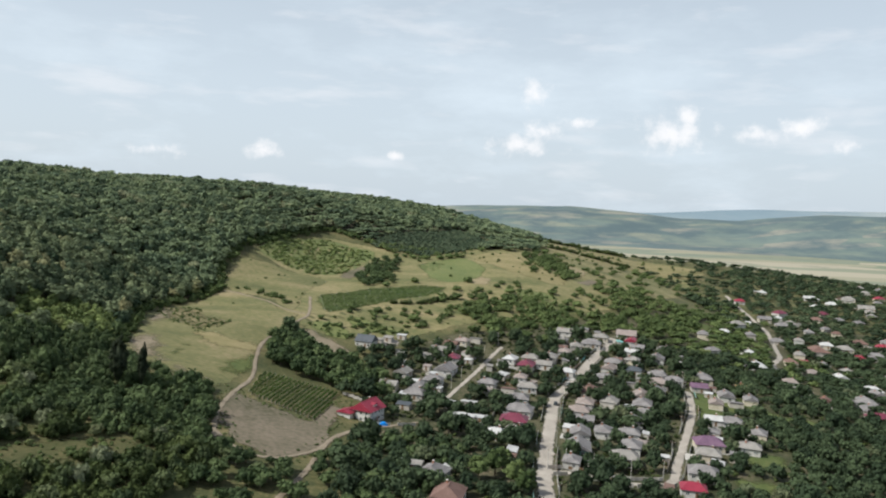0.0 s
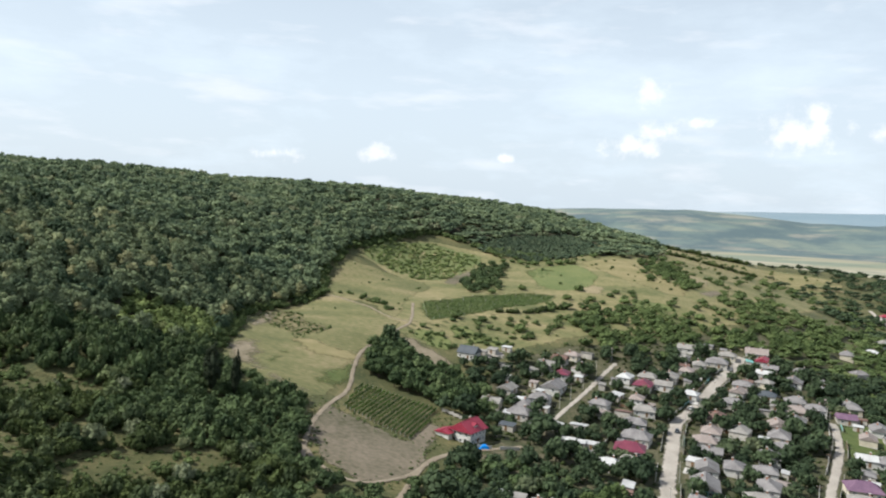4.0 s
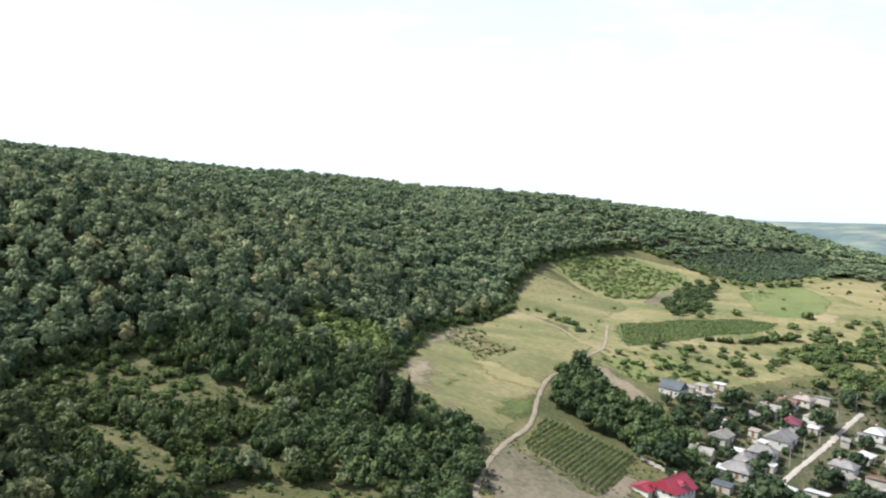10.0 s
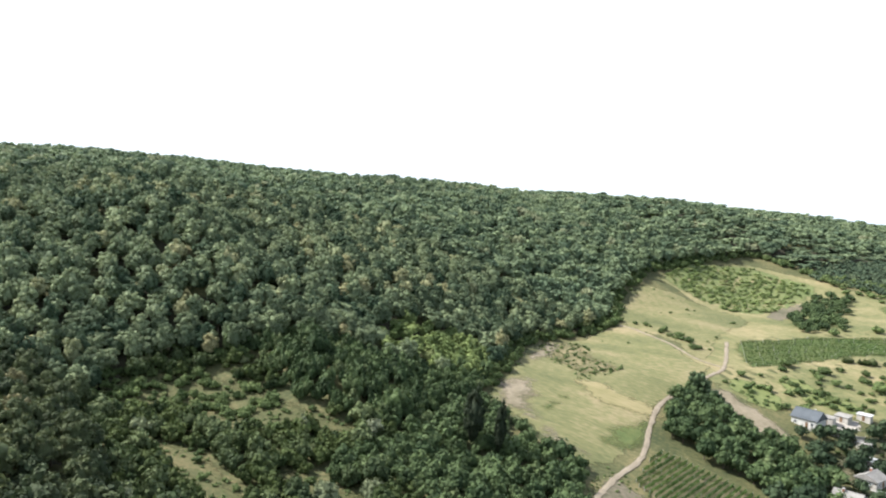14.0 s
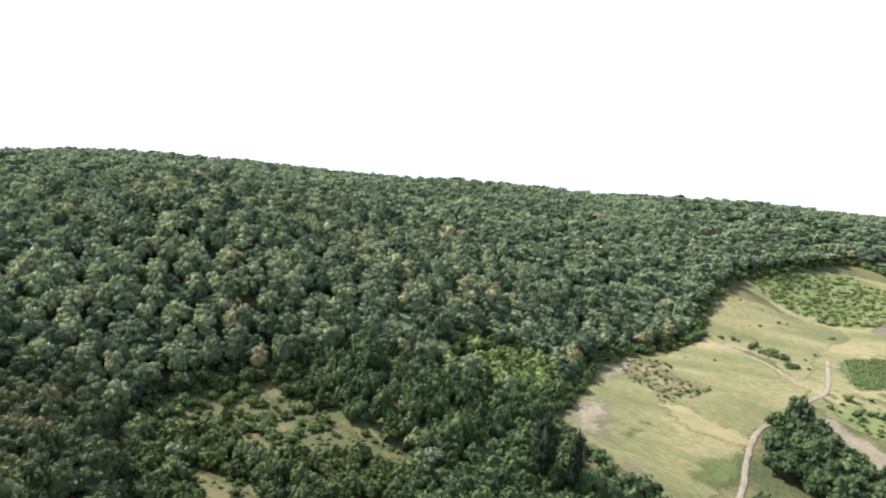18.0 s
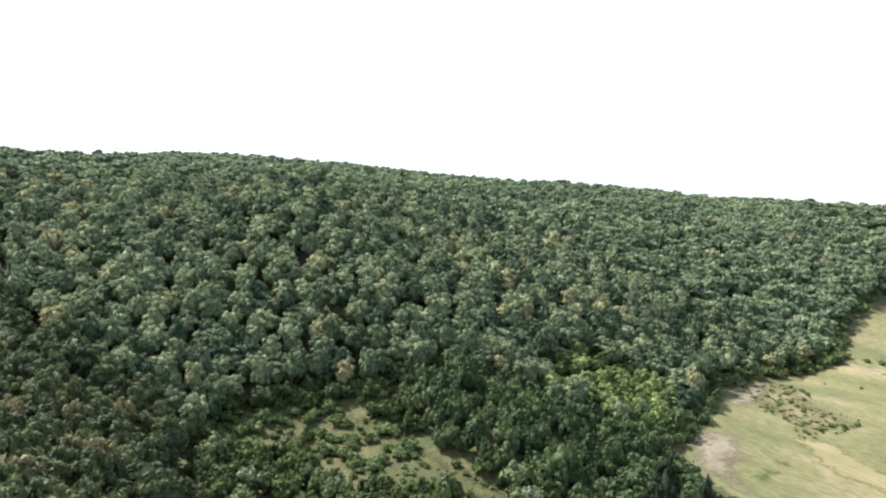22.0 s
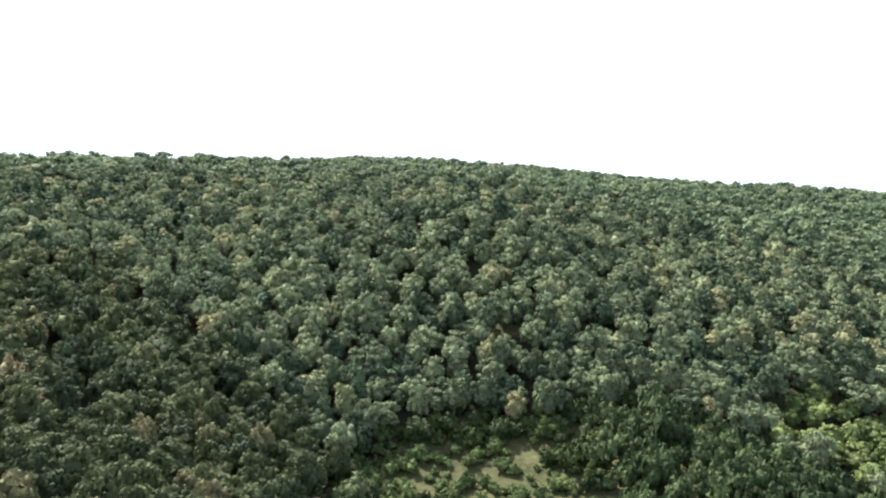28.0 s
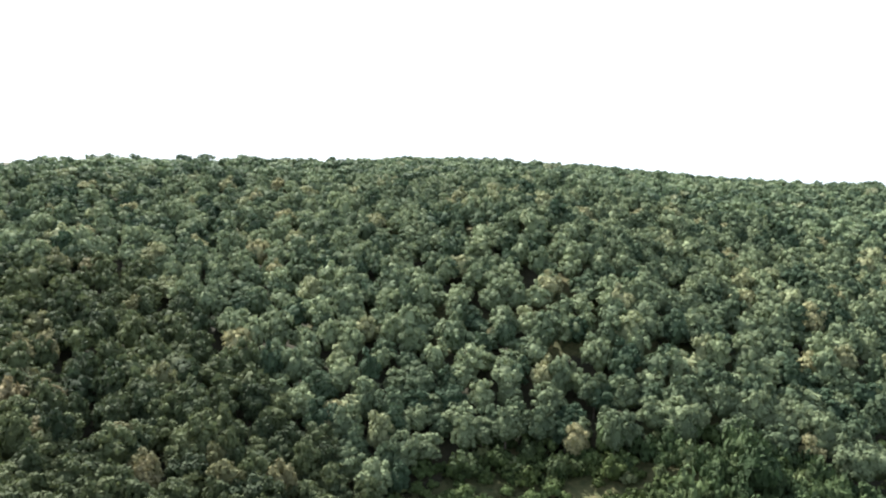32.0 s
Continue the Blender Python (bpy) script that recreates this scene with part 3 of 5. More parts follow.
GREENFIELD = [(-16, 609), (0, 632), (23, 642), (36, 595), (17, 552), (-10, 562)]
GREEN_B = [(-22, 604), (-5, 621), (4, 612), (-10, 584)]
DRYFIELD = [(24, 655), (62, 680), (78, 634), (102, 598), (93, 570), (68, 584), (42, 619)]
SCRUB_C = [(8, 477), (36, 515), (73, 521), (102, 498), (120, 508), (163, 561), (202, 557), (182, 512), (142, 486), (108, 473), (78, 447), (53, 442), (25, 447)]
SCRUB_X = [(71, 670), (106, 688), (144, 661), (101, 593), (75, 609)]
NEAR_WOOD = [(-38, 232), (-35, 258), (-24, 270), (-6, 273), (14, 262), (10, 240), (6, 217), (-4, 205), (-32, 200)]
NEAR_WOOD_B = [(-88, 262), (-80, 262), (-74, 240), (-61, 228), (-45, 224), (-38, 203), (-60, 185), (-84, 206)]
GARDEN_B = [(-55, 431), (-37, 422), (-21, 417), (-18, 409), (-30, 404), (-49, 412)]
PALE = [(55, 543), (80, 538), (84, 524), (61, 519)]
BROWN = [(22, 562), (34, 578), (40, 567), (36, 543), (25, 545)]
CREST = [(56, 957), (110, 930), (190, 900), (300, 880), (300, 850), (190, 868), (100, 890), (60, 920)]
SHOULDER = [(100, 985), (166, 995), (239, 975), (308, 950), (324, 919), (248, 862), (183, 789), (125, 745), (92, 755), (90, 870)]
PLOTS = [[(134, 373), (153, 376), (169, 341), (159, 330), (142, 341), (121, 319), (123, 344)], [(124, 289), (142, 284), (130, 266), (120, 270)], [(108, 259), (128, 255), (124, 246), (107, 243)], [(164, 536), (206, 554), (194, 520), (157, 500)], [(168, 346), (186, 341), (184, 332), (165, 336)]]
TAN_PLOT = [(113, 514), (122, 499), (114, 471), (106, 479), (104, 498)]
BARE_A = [(-79, 559), (-63, 596), (-58, 583), (-70, 536)]
BARE_B = [(111, 670), (133, 658), (124, 628), (109, 640)]
BARE_C = [(110, 595), (128, 625), (134, 618), (120, 585)]
TILLED = [(-140, 332), (-130, 338), (-124, 322), (-114, 306), (-102, 295), (-91, 291), (-89, 286), (-101, 286), (-118, 297), (-134, 305)]
GREEN_STRIP = [(-120, 299), (-118, 323), (-114, 335), (-111, 331), (-113, 313), (-115, 296)]
STRAW_A = [(-121, 356), (-104, 354), (-87, 350), (-84, 337), (-97, 334), (-113, 339)]
STRAW_B = [(-149, 366), (-156, 410), (-145, 393), (-141, 358)]
MARGIN = [(-133, 304), (-119, 285), (-99, 280), (-85, 280), (-86, 286), (-102, 287), (-120, 293)]
LUSH_B = [(-94, 319), (-87, 335), (-82, 328), (-81, 307), (-87, 294), (-92, 299)]
ORCHARD = [(-74, 402), (-68, 413), (-57, 409), (-49, 399), (-47, 390), (-54, 386), (-63, 391), (-67, 392)]
SCRUBBY = [(-156, 395), (-145, 416), (-122, 389), (-113, 388), (-109, 375), (-114, 360), (-118, 350), (-127, 363), (-141, 371)]
THICKET = [(-66, 553), (-58, 600), (-50, 619), (-22, 614), (-17, 580), (-35, 534), (-57, 512)]
HEDGE = [(-144, 469), (-125, 466), (-92, 434), (-82, 434), (-94, 452), (-122, 471)]
VINE_NEAR = [(-75, 284), (-77, 314), (-67, 315), (-42, 312), (-46, 272), (-61, 278)]
BAREFIELD = [(-82, 284), (-64, 277), (-47, 272), (-43, 310), (-36, 306), (-38, 269), (-37, 253), (-43, 234), (-53, 227), (-67, 236), (-77, 249), (-81, 266)]
HILLSIDE = [(-100, 425), (-96, 470), (-96, 525), (-130, 550), (-150, 575), (-132, 620), (-104, 660), (-50, 660), (0, 690), (40, 790), (80, 900), (120, 1000), (230, 990), (330, 940), (310, 860), (262, 760), (225, 680), (190, 620), (160, 560), (110, 510), (60, 470), (15, 440), (-12, 408), (-40, 395), (-70, 390)]
VILLAGE = [(-34, 232), (-30, 262), (-20, 282), (-22, 318), (-24, 345), (-30, 372), (-20, 392), (10, 425), (60, 462), (110, 505), (160, 552), (230, 620), (330, 640), (360, 500), (330, 330), (220, 215), (90, 200), (0, 200)]
SLOPE = [(-72, 412), (-43, 444), (-11, 474), (6, 467), (13, 447), (-11, 416), (-33, 402), (-46, 389), (-66, 391)]
VEG = [(-78, 391), (-68, 391), (-48, 377), (-41, 364), (-47, 358), (-60, 362), (-73, 375)]
CLEARING_A = [(-197, 226), (-188, 230), (-182, 234), (-178, 242), (-169, 246), (-157, 246), (-147, 247), (-140, 245), (-148, 240), (-157, 232), (-166, 222), (-173, 216), (-181, 215)]
CLEARING_B = [(-180, 197), (-171, 203), (-158, 203), (-146, 198), (-130, 189), (-131, 182), (-141, 183), (-158, 189)]
CLEARING_C = [(-146, 210), (-136, 217), (-120, 218), (-119, 209), (-136, 204)]
CLEARING_D = [(-126, 191), (-117, 207), (-97, 220), (-85, 217), (-86, 206), (-102, 199), (-104, 190), (-114, 180)]
CLEARING_E = [(-223, 208), (-220, 220), (-210, 239), (-196, 245), (-171, 243), (-175, 223), (-190, 222), (-200, 208), (-215, 205)]
GROVE = [(-80, 386), (-84, 369), (-81, 340), (-75, 325), (-56, 322), (-38, 317), (-22, 312), (-20, 335), (-34, 353), (-50, 358), (-66, 372)]
ROAD = [(36, 222), (39, 249), (44, 279), (51, 315), (57, 343), (66, 360), (77, 384), (92, 417), (103, 438), (111, 458)]
ROAD_SIDE = [(41, 251), (47, 252), (56, 250), (69, 246), (83, 249), (93, 271), (108, 306), (120, 335), (128, 362), (130, 371)]
ROAD_FAR = [(300, 760), (278, 648), (270, 609), (265, 582), (244, 520), (235, 495), (218, 467), (216, 445), (216, 428), (214, 412), (205, 390)]
STREET = [(1, 318), (3, 326), (9, 343), (14, 355), (20, 370), (27, 388), (36, 410)]
PATH_MAIN = [(-72, 232), (-76, 245), (-79, 261), (-80, 282), (-79, 305), (-84, 331), (-87, 361), (-80, 400), (-77, 421), (-84, 463)]
PATH_UP = [(-78, 420), (-89, 423), (-109, 441), (-128, 458), (-139, 462)]
PATH_RED = [(-44, 200), (-40, 225), (-38, 252), (-33, 266), (-24, 277), (-13, 287), (-7, 292)]
PATH_LOW = [(-76, 243), (-68, 234), (-59, 228), (-50, 230), (-41, 242), (-38, 253)]
ROADS = [ROAD, ROAD_SIDE, ROAD_FAR, STREET, PATH_MAIN, PATH_UP, PATH_RED, PATH_LOW]

YOUNG_STAND = [(-190, 325), (-162, 348), (-140, 318), (-146, 296), (-168, 292), (-188, 306)]
PLANTATION = [(-66, 655), (-62, 690), (-46, 725), (16, 806), (50, 720), (30, 682), (-15, 643)]
# the forest's lower edge, from the spur in the south along the meadow to the far hillside
FOREST_EDGE = [(-100, 40), (-118, 130), (-142, 160), (-162, 172), (-184, 183), (-212, 200), (-222, 235), (-207, 254), (-198, 267), (-188, 280), (-172, 290), (-158, 300), (-143, 312), (-144, 325), (-150, 346), (-161, 390), (-153, 430), (-145, 465), (-156, 509), (-156, 556), (-150, 585), (-131, 633), (-105, 681), (-60, 666), (-12, 661), (35, 684), (85, 708), (112, 800), (118, 900), (112, 1050)]
FOREST = FOREST_EDGE + [(-700, 1050), (-700, 40)]
BELT = [(-95, 120), (-70, 190), (-64, 224), (-74, 236), (-84, 262), (-86, 280), (-101, 281), (-118, 292), (-134, 300), (-146, 322), (-160, 304), (-190, 282), (-210, 256), (-226, 236), (-214, 203), (-185, 186), (-162, 175), (-142, 163), (-118, 133)]

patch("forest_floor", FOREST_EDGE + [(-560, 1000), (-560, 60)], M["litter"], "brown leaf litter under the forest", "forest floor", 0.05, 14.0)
patch("hillside", HILLSIDE, M["hillgrass"], "yellow-green rough grass of the open hillside", "grassland", 0.06, 8.0)
patch("yards", VILLAGE, M["yard"], "dark trodden earth and grass of village yards", "yard ground", 0.08, 8.0)
patch("meadow", MEADOW_LOW, M["meadow"], "mown yellow-green hay meadow below the forest edge", "meadow")
patch("meadow", MEADOW_UP, M["meadow"], "upper straw-coloured meadow beside the dirt track", "meadow")
patch("field", SCRUB, M["greenfield"], "overgrown green field dotted with young bushes", "field")
patch("field", VINE_FAR, M["lush"], "green vineyard ground on the slope", "field")
patch("field", GREENFIELD, M["greenfield"], "smooth pale green field on the slope", "field")
patch("field", GREEN_B, M["lush"], "small fresh green plot on the slope", "field")
patch("field", DRYFIELD, M["dry"], "dry straw-coloured field on the hillside", "field")
patch("field", GARDEN_B, M["vivid"], "long fresh green garden strip on the slope", "field", 0.18)
patch("field", PALE, M["greenfield"], "pale green pasture above the village", "field")
patch("field", BROWN, M["fallow"], "brownish fallow plot on the hillside", "field", straight=True)
patch("field", CREST, M["dry"], "dry grass strip along the hill's shoulder", "field")
patch("field", BARE_C, M["soil"], "bare earth plot above the village", "field", straight=True)
patch("field", TILLED, M["tilled"], "tilled pale earth at the meadow's corner", "field", 0.22, soft=9.0)
patch("field", SCRUBBY, M["scrubgrass"], "olive and straw-coloured rough strip across the meadow", "field", 0.16, soft=12.0)
patch("field", GREEN_STRIP, M["lush"], "fresh green strip across the mown meadow", "field", 0.24, soft=3.5)
patch("field", STRAW_A, M["dry"], "straw-coloured mown bands in the meadow", "field", 0.22, soft=9.0)
patch("field", STRAW_B, M["tilled"], "pale bare patch beside the meadow's scrub", "field", 0.2, soft=5.0)
patch("field", MARGIN, M["dry"], "pale worn margin along the meadow's lower edge", "field", 0.2, soft=10.0)
patch("field", SHOULDER, M["dry"], "dry open grass along the hill's far shoulder", "field", 0.1, 10.0)
patch("yard", [(-36, 390), (-25, 402), (-19, 398), (-28, 383)], M["gravel"], "pale rubble-strewn yard beside the blue-roofed house", "yard ground", 0.24)
patch("field", TAN_PLOT, M["fallow"], "tan fallow plot above the street's end", "field", 0.2)
for plot in PLOTS:
    patch("field", plot, M["lush"], "open grass plot between the village gardens", "field", 0.2)
patch("field", LUSH_B, M["lush"], "fresh green patch in the meadow beside the track", "field", 0.28, soft=5.0)
patch("field", ORCHARD, M["vivid"], "bright green young orchard plot beside the track", "field", 0.22)
patch("field", BARE_A, M["soil"], "small bare earth plot beside a thicket", "field")
patch("field", BARE_B, M["fallow"], "small bare earth plot on the far slope", "field", straight=True)
patch("field", VINE_NEAR, M["vinesoil"], "vineyard ground between green rows", "field", straight=True)
patch("field", BAREFIELD, M["soil"], "bare pale earth field beside the track", "field", straight=True)
patch("field", VEG, M["tilled"], "bare strip of tilled earth beside the grove", "field")
patch("clearing", CLEARING_A, M["clearing"], "grassy clearing among young trees at the forest foot", "clearing")
patch("clearing", CLEARING_E, M["clearing"], "sunny grass with light green saplings at the forest foot", "clearing", 0.1, soft=8.0)
patch("clearing", CLEARING_C, M["clearing"], "narrow grassy gap between shrubs", "clearing")
patch("clearing", CLEARING_D, M["clearing"], "olive grassy clearing with low bushes", "clearing")
patch("clearing", CLEARING_B, M["clearing"], "dry grassy clearing between shrubs", "clearing")
ribbon("road", ROAD, 6.8, M["gravel"], "pale gravel village street", "road")
ribbon("road", ROAD_SIDE, 4.2, M["gravel"], "narrow pale gravel side road", "road")
ribbon("road", [(38, 246), (27, 243)], 3.0, M["gravel"], "short gravel driveway off the street", "road")
ribbon("road", ROAD_FAR, 4.5, M["gravel"], "winding pale road in the lower village", "road")
ribbon("road", STREET, 2.7, M["gravel"], "narrow village lane between yards", "road")
ribbon("track", PATH_MAIN, 2.3, M["track"], "dirt track between meadow and vineyard", "track")
ribbon("track", PATH_UP, 1.9, M["track"], "worn footpath along the meadow's upper edge", "track")
ribbon("track", PATH_RED, 2.6, M["track"], "dirt track past the red-roofed house", "track")
ribbon("track", PATH_LOW, 2.0, M["track"], "dirt track round the bare field", "track")


# ---- trees ----
def icosahedron():
    p = (1 + 5**0.5) / 2
    v = np.array([(-1, p, 0), (1, p, 0), (-1, -p, 0), (1, -p, 0), (0, -1, p), (0, 1, p), (0, -1, -p), (0, 1, -p), (p, 0, -1), (p, 0, 1), (-p, 0, -1), (-p, 0, 1)])
    f = np.array([(0, 11, 5), (0, 5, 1), (0, 1, 7), (0, 7, 10), (0, 10, 11), (1, 5, 9), (5, 11, 4), (11, 10, 2), (10, 7, 6), (7, 1, 8), (3, 9, 4), (3, 4, 2), (3, 2, 6), (3, 6, 8), (3, 8, 9), (4, 9, 5), (2, 4, 11), (6, 2, 10), (8, 6, 7), (9, 8, 1)])
    return v / np.linalg.norm(v[0]), f


def crown(seed, lobes, leaves, size, low=0.32, slim=1.0, small=0.12, large=0.2, round_up=0.72):
    """A crown one unit high and about one unit wide: a dark heart, lobes over a dome, and leaf sprays on them. Returns vertices and triangles."""
    rng = np.random.default_rng(seed)
    iv, jf = icosahedron()
    squat = np.array((1.0, 1.0, round_up))
    ov = np.array([(1, 0, 0), (-1, 0, 0), (0, 1, 0), (0, -1, 0), (0, 0, 1), (0, 0, -1)], float)
    of = np.array([(0, 2, 4), (2, 1, 4), (1, 3, 4), (3, 0, 4), (2, 0, 5), (1, 2, 5), (3, 1, 5), (0, 3, 5)])
    mid, half = (low + 0.82) / 2, (0.82 - low) / 2
    V, F, n = [iv * np.array((0.3 * slim, 0.3 * slim, half * 1.05)) + (0, 0, mid)], [jf], 12
    k = np.arange(lobes) + 0.5
    up = 1 - 1.45 * k / lobes
    ang = k * 2.39996 + rng.uniform(-0.4, 0.4, lobes)
    out = np.sqrt(np.clip(1 - up**2, 0, 1))
    cen = np.column_stack([np.cos(ang) * out * 0.33 * slim, np.sin(ang) * out * 0.33 * slim, mid + up * half]) * rng.uniform(0.8, 1.12, (lobes, 1)) + (0, 0, 0.02)
    rad = rng.uniform(small, large, lobes)
    for c, r in zip(cen, rad):
        V.append(ov * r * 0.8 * rng.uniform(0.85, 1.15, (6, 1)) * squat + c)
        F.append(of + n)
        n += 6
    flat = np.array((slim, slim, 1.0))
    m = leaves * 6
    pick = rng.integers(0, lobes, m)
    d = rng.normal(size=(m, 3))
    d[:, 2] = np.abs(d[:, 2]) * 1.1 - 0.4
    d /= np.linalg.norm(d, axis=1)[:, None]
    p = cen[pick] + d * rad[pick][:, None] * rng.uniform(0.85, 1.15, (m, 1)) * squat
    near = np.linalg.norm((p[:, None] - cen[None]) / squat, axis=2) / rad[None]
    near[np.arange(m), pick] = 9
    keep = np.flatnonzero((near > 0.8).all(1) & ((((p - (0, 0, mid)) / np.array((0.3 * slim, 0.3 * slim, half * 1.05))) ** 2).sum(1) > 0.95))[:leaves]
    p, d = p[keep], d[keep]
    nn = d + rng.normal(0, 0.28, d.shape)
    nn /= np.linalg.norm(nn, axis=1)[:, None]
    t = np.cross(nn, rng.normal(size=d.shape))
    t /= np.linalg.norm(t, axis=1)[:, None]
    b = np.cross(nn, t)
    s = size * rng.uniform(0.6, 1.35, (len(p), 1))
    tri = np.stack([p + t * s, p - t * s * 0.55 + b * s * rng.uniform(0.6, 1.0, (len(p), 1)), p - t * s * 0.5 - b * s * rng.uniform(0.6, 1.0, (len(p), 1)) - nn * s * 0.35], 1)
    tri = p[:, None] + (tri - p[:, None]) * squat
    V.append(tri.reshape(-1, 3))
    F.append(np.arange(len(p) * 3).reshape(-1, 3) + n)
    return np.vstack(V), np.vstack(F)


def trunk_arrays(top=0.55, r=0.035, sides=5):
    """A tapered trunk with three limbs, one unit high tree."""
    V, F, n = [], [], 0
    for p0, p1, r0, r1 in (((0, 0, -0.06), (0.01, 0, top), r, r * 0.5), ((0, 0, top * 0.6), (0.17, 0.05, top * 1.05), r * 0.5, r * 0.25), ((0, 0, top * 0.7), (-0.12, 0.13, top * 1.15), r * 0.45, r * 0.2), ((0, 0, top * 0.75), (-0.06, -0.17, top * 1.1), r * 0.45, r * 0.2)):
        for p, q in ((p0, r0), (p1, r1)):
            for k in range(sides):
                a = 6.283 * k / sides
                V.append((p[0] + math.cos(a) * q, p[1] + math.sin(a) * q, p[2]))
        for k in range(sides):
            a, b = n + k, n + (k + 1) % sides
            F += [(a, b, b + sides), (a, b + sides, a + sides)]
        n += 2 * sides
    return np.array(V), np.array(F)


TRUNK = trunk_arrays()
CLOSE = [crown(11 + i, 24, 620, 0.054, low=0.25, small=0.09, large=0.155, round_up=0.8) for i in range(5)]
BIG = [crown(21 + i, 17, 185, 0.078, low=0.25, small=0.1, large=0.17, round_up=0.8) for i in range(8)]
FAR = [crown(41 + i, 8, 66, 0.13, small=0.15, large=0.22) for i in range(4)]
DISTANT = [crown(51 + i, 5, 30, 0.16, small=0.18, large=0.26, round_up=1.2) for i in range(4)]
MIDDLE = [crown(61 + i, 10, 115, 0.088, low=0.22, small=0.14, large=0.22, round_up=1.15) for i in range(5)]
TUFT = [crown(95 + i, 3, 22, 0.16, low=0.08, small=0.2, large=0.3, round_up=1.3) for i in range(3)]
SHRUB = [crown(81 + i, 6, 95, 0.1, low=0.12, small=0.16, large=0.25, round_up=1.35) for i in range(5)]


def scatter(name, kinds, x, y, tall, wide, mat, seed, label, category, sink=0.3, trunks=False):
    """Many trees joined into one mesh: tall and wide in metres, one tint a tree."""
    rng = np.random.default_rng(seed)
    n = len(x)
    z = height(x, y) - sink
    turn, pick, tint = rng.uniform(0, 6.283, n), rng.integers(0, len(kinds), n), rng.uniform(0, 1, n)
    V, F, T, base = [], [], [], 0
    sets = [(kinds[k], pick == k) for k in range(len(kinds))]
    for (v, f), who in sets:
        m = int(who.sum())
        if not m:
            continue
        c, s = np.cos(turn[who])[:, None], np.sin(turn[who])[:, None]
        w, t = wide[who][:, None], tall[who][:, None]
        px = (v[:, 0] * c - v[:, 1] * s) * w + x[who][:, None]
        py = (v[:, 0] * s + v[:, 1] * c) * w + y[who][:, None]
        pz = v[:, 2] * t + z[who][:, None]
        V.append(np.stack([px, py, pz], -1).reshape(-1, 3))
        F.append((f[None] + (np.arange(m) * len(v))[:, None, None] + base).reshape(-1, 3))
        T.append(np.repeat(tint[who], len(v)))
        base += m * len(v)
    ob = new(name, mesh_from(name, np.vstack(V), np.vstack(F), mat, np.concatenate(T), True))
    return tagged(ob, label, category, kind="stuff")


def jittered(x0, x1, y0, y1, step, seed, jitter=0.42):
    rng = np.random.default_rng(seed)
    x, y = np.meshgrid(np.arange(x0, x1, step), np.arange(y0, y1, step))
    x = x + (np.arange(x.shape[0]) % 2)[:, None] * step * 0.5
    x, y = x.ravel(), y.ravel()
    return x + rng.uniform(-jitter, jitter, len(x)) * step, y + rng.uniform(-jitter, jitter, len(y)) * step


def make_forest():
    rng = np.random.default_rng(5)
    x, y = jittered(-500, -60, 40, 660, 5.75, 21)
    edge = curve_points(FOREST_EDGE, 5)
    ok = inside(np.vstack([edge, [(-700, 1050), (-700, 40)]]), x, y) & (x > -470 - 0.1 * (y - 200)) & (height(x, y) < 125)
    x, y = x[ok], y[ok]
    near = (x > -250) & (y > 120) & (y < 330) & (x - y < -330)
    stand = np.flatnonzero(near)
    stand = stand[np.argsort(np.hypot(x[stand] + 100, y[stand] - 150))][:220]
    joined = np.ones(len(x), bool)
    joined[stand] = False
    tall = rng.uniform(8.0, 13.5, len(x))
    wide = rng.uniform(6.4, 10.0, len(x))
    tall *= np.where(x < -370, 0.82, 1.0)
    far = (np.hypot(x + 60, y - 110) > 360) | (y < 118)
    # trees on the spur take the leaves darkened to look shaded
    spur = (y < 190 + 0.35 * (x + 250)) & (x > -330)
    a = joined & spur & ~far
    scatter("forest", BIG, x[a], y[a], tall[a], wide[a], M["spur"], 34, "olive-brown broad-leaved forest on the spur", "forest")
    light = inside(YOUNG_STAND, x, y) & joined
    scatter("forest", BIG, x[light], y[light], tall[light] * 0.75, wide[light] * 0.8, M["bright"], 36, "bright green young stand at the forest's corner", "forest")
    a = joined & ~far & ~spur & ~light
    scatter("forest", BIG, x[a], y[a], tall[a], wide[a], M["leaf"], 31, "dense broad-leaved forest covering the hillside", "forest")
    # distant trees and the southern end, in leaves paled for haze
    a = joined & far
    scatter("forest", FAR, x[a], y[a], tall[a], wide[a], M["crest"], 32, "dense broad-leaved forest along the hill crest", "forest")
    # far hillside
    x2, y2 = jittered(-440, 125, 655, 1030, 10.8, 22)
    ok = inside(np.vstack([edge, [(-700, 1050), (-700, 40)]]), x2, y2)
    ok &= ~inside(PLANTATION, x2, y2)
    x2, y2 = x2[ok], y2[ok]
    young = np.where((x2 > -90) & (y2 < 780 + 0.2 * x2), 0.6, 1.0)
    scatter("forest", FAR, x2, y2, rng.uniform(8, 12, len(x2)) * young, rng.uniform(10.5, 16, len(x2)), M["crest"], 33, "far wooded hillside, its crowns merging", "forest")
    x3, y3 = jittered(-66, 52, 640, 808, 4.6, 24, 0.3)
    ok = inside(PLANTATION, x3, y3)
    x3, y3 = x3[ok], y3[ok]
    scatter("plantation", TUFT, x3, y3, rng.uniform(2.6, 4.4, len(x3)), rng.uniform(4.4, 6.2, len(x3)), M["plantation"], 37, "grey-green young plantation on the far hillside", "trees")
    return x[stand], y[stand], tall[stand], wide[stand], spur[stand]


def tree_meshes(kinds, mat, trunk_mat):
    t = mesh_from("trunk", *TRUNK, trunk_mat)
    return [(mesh_from("crown", v, f, mat, np.zeros(len(v)), True), t) for v, f in kinds]


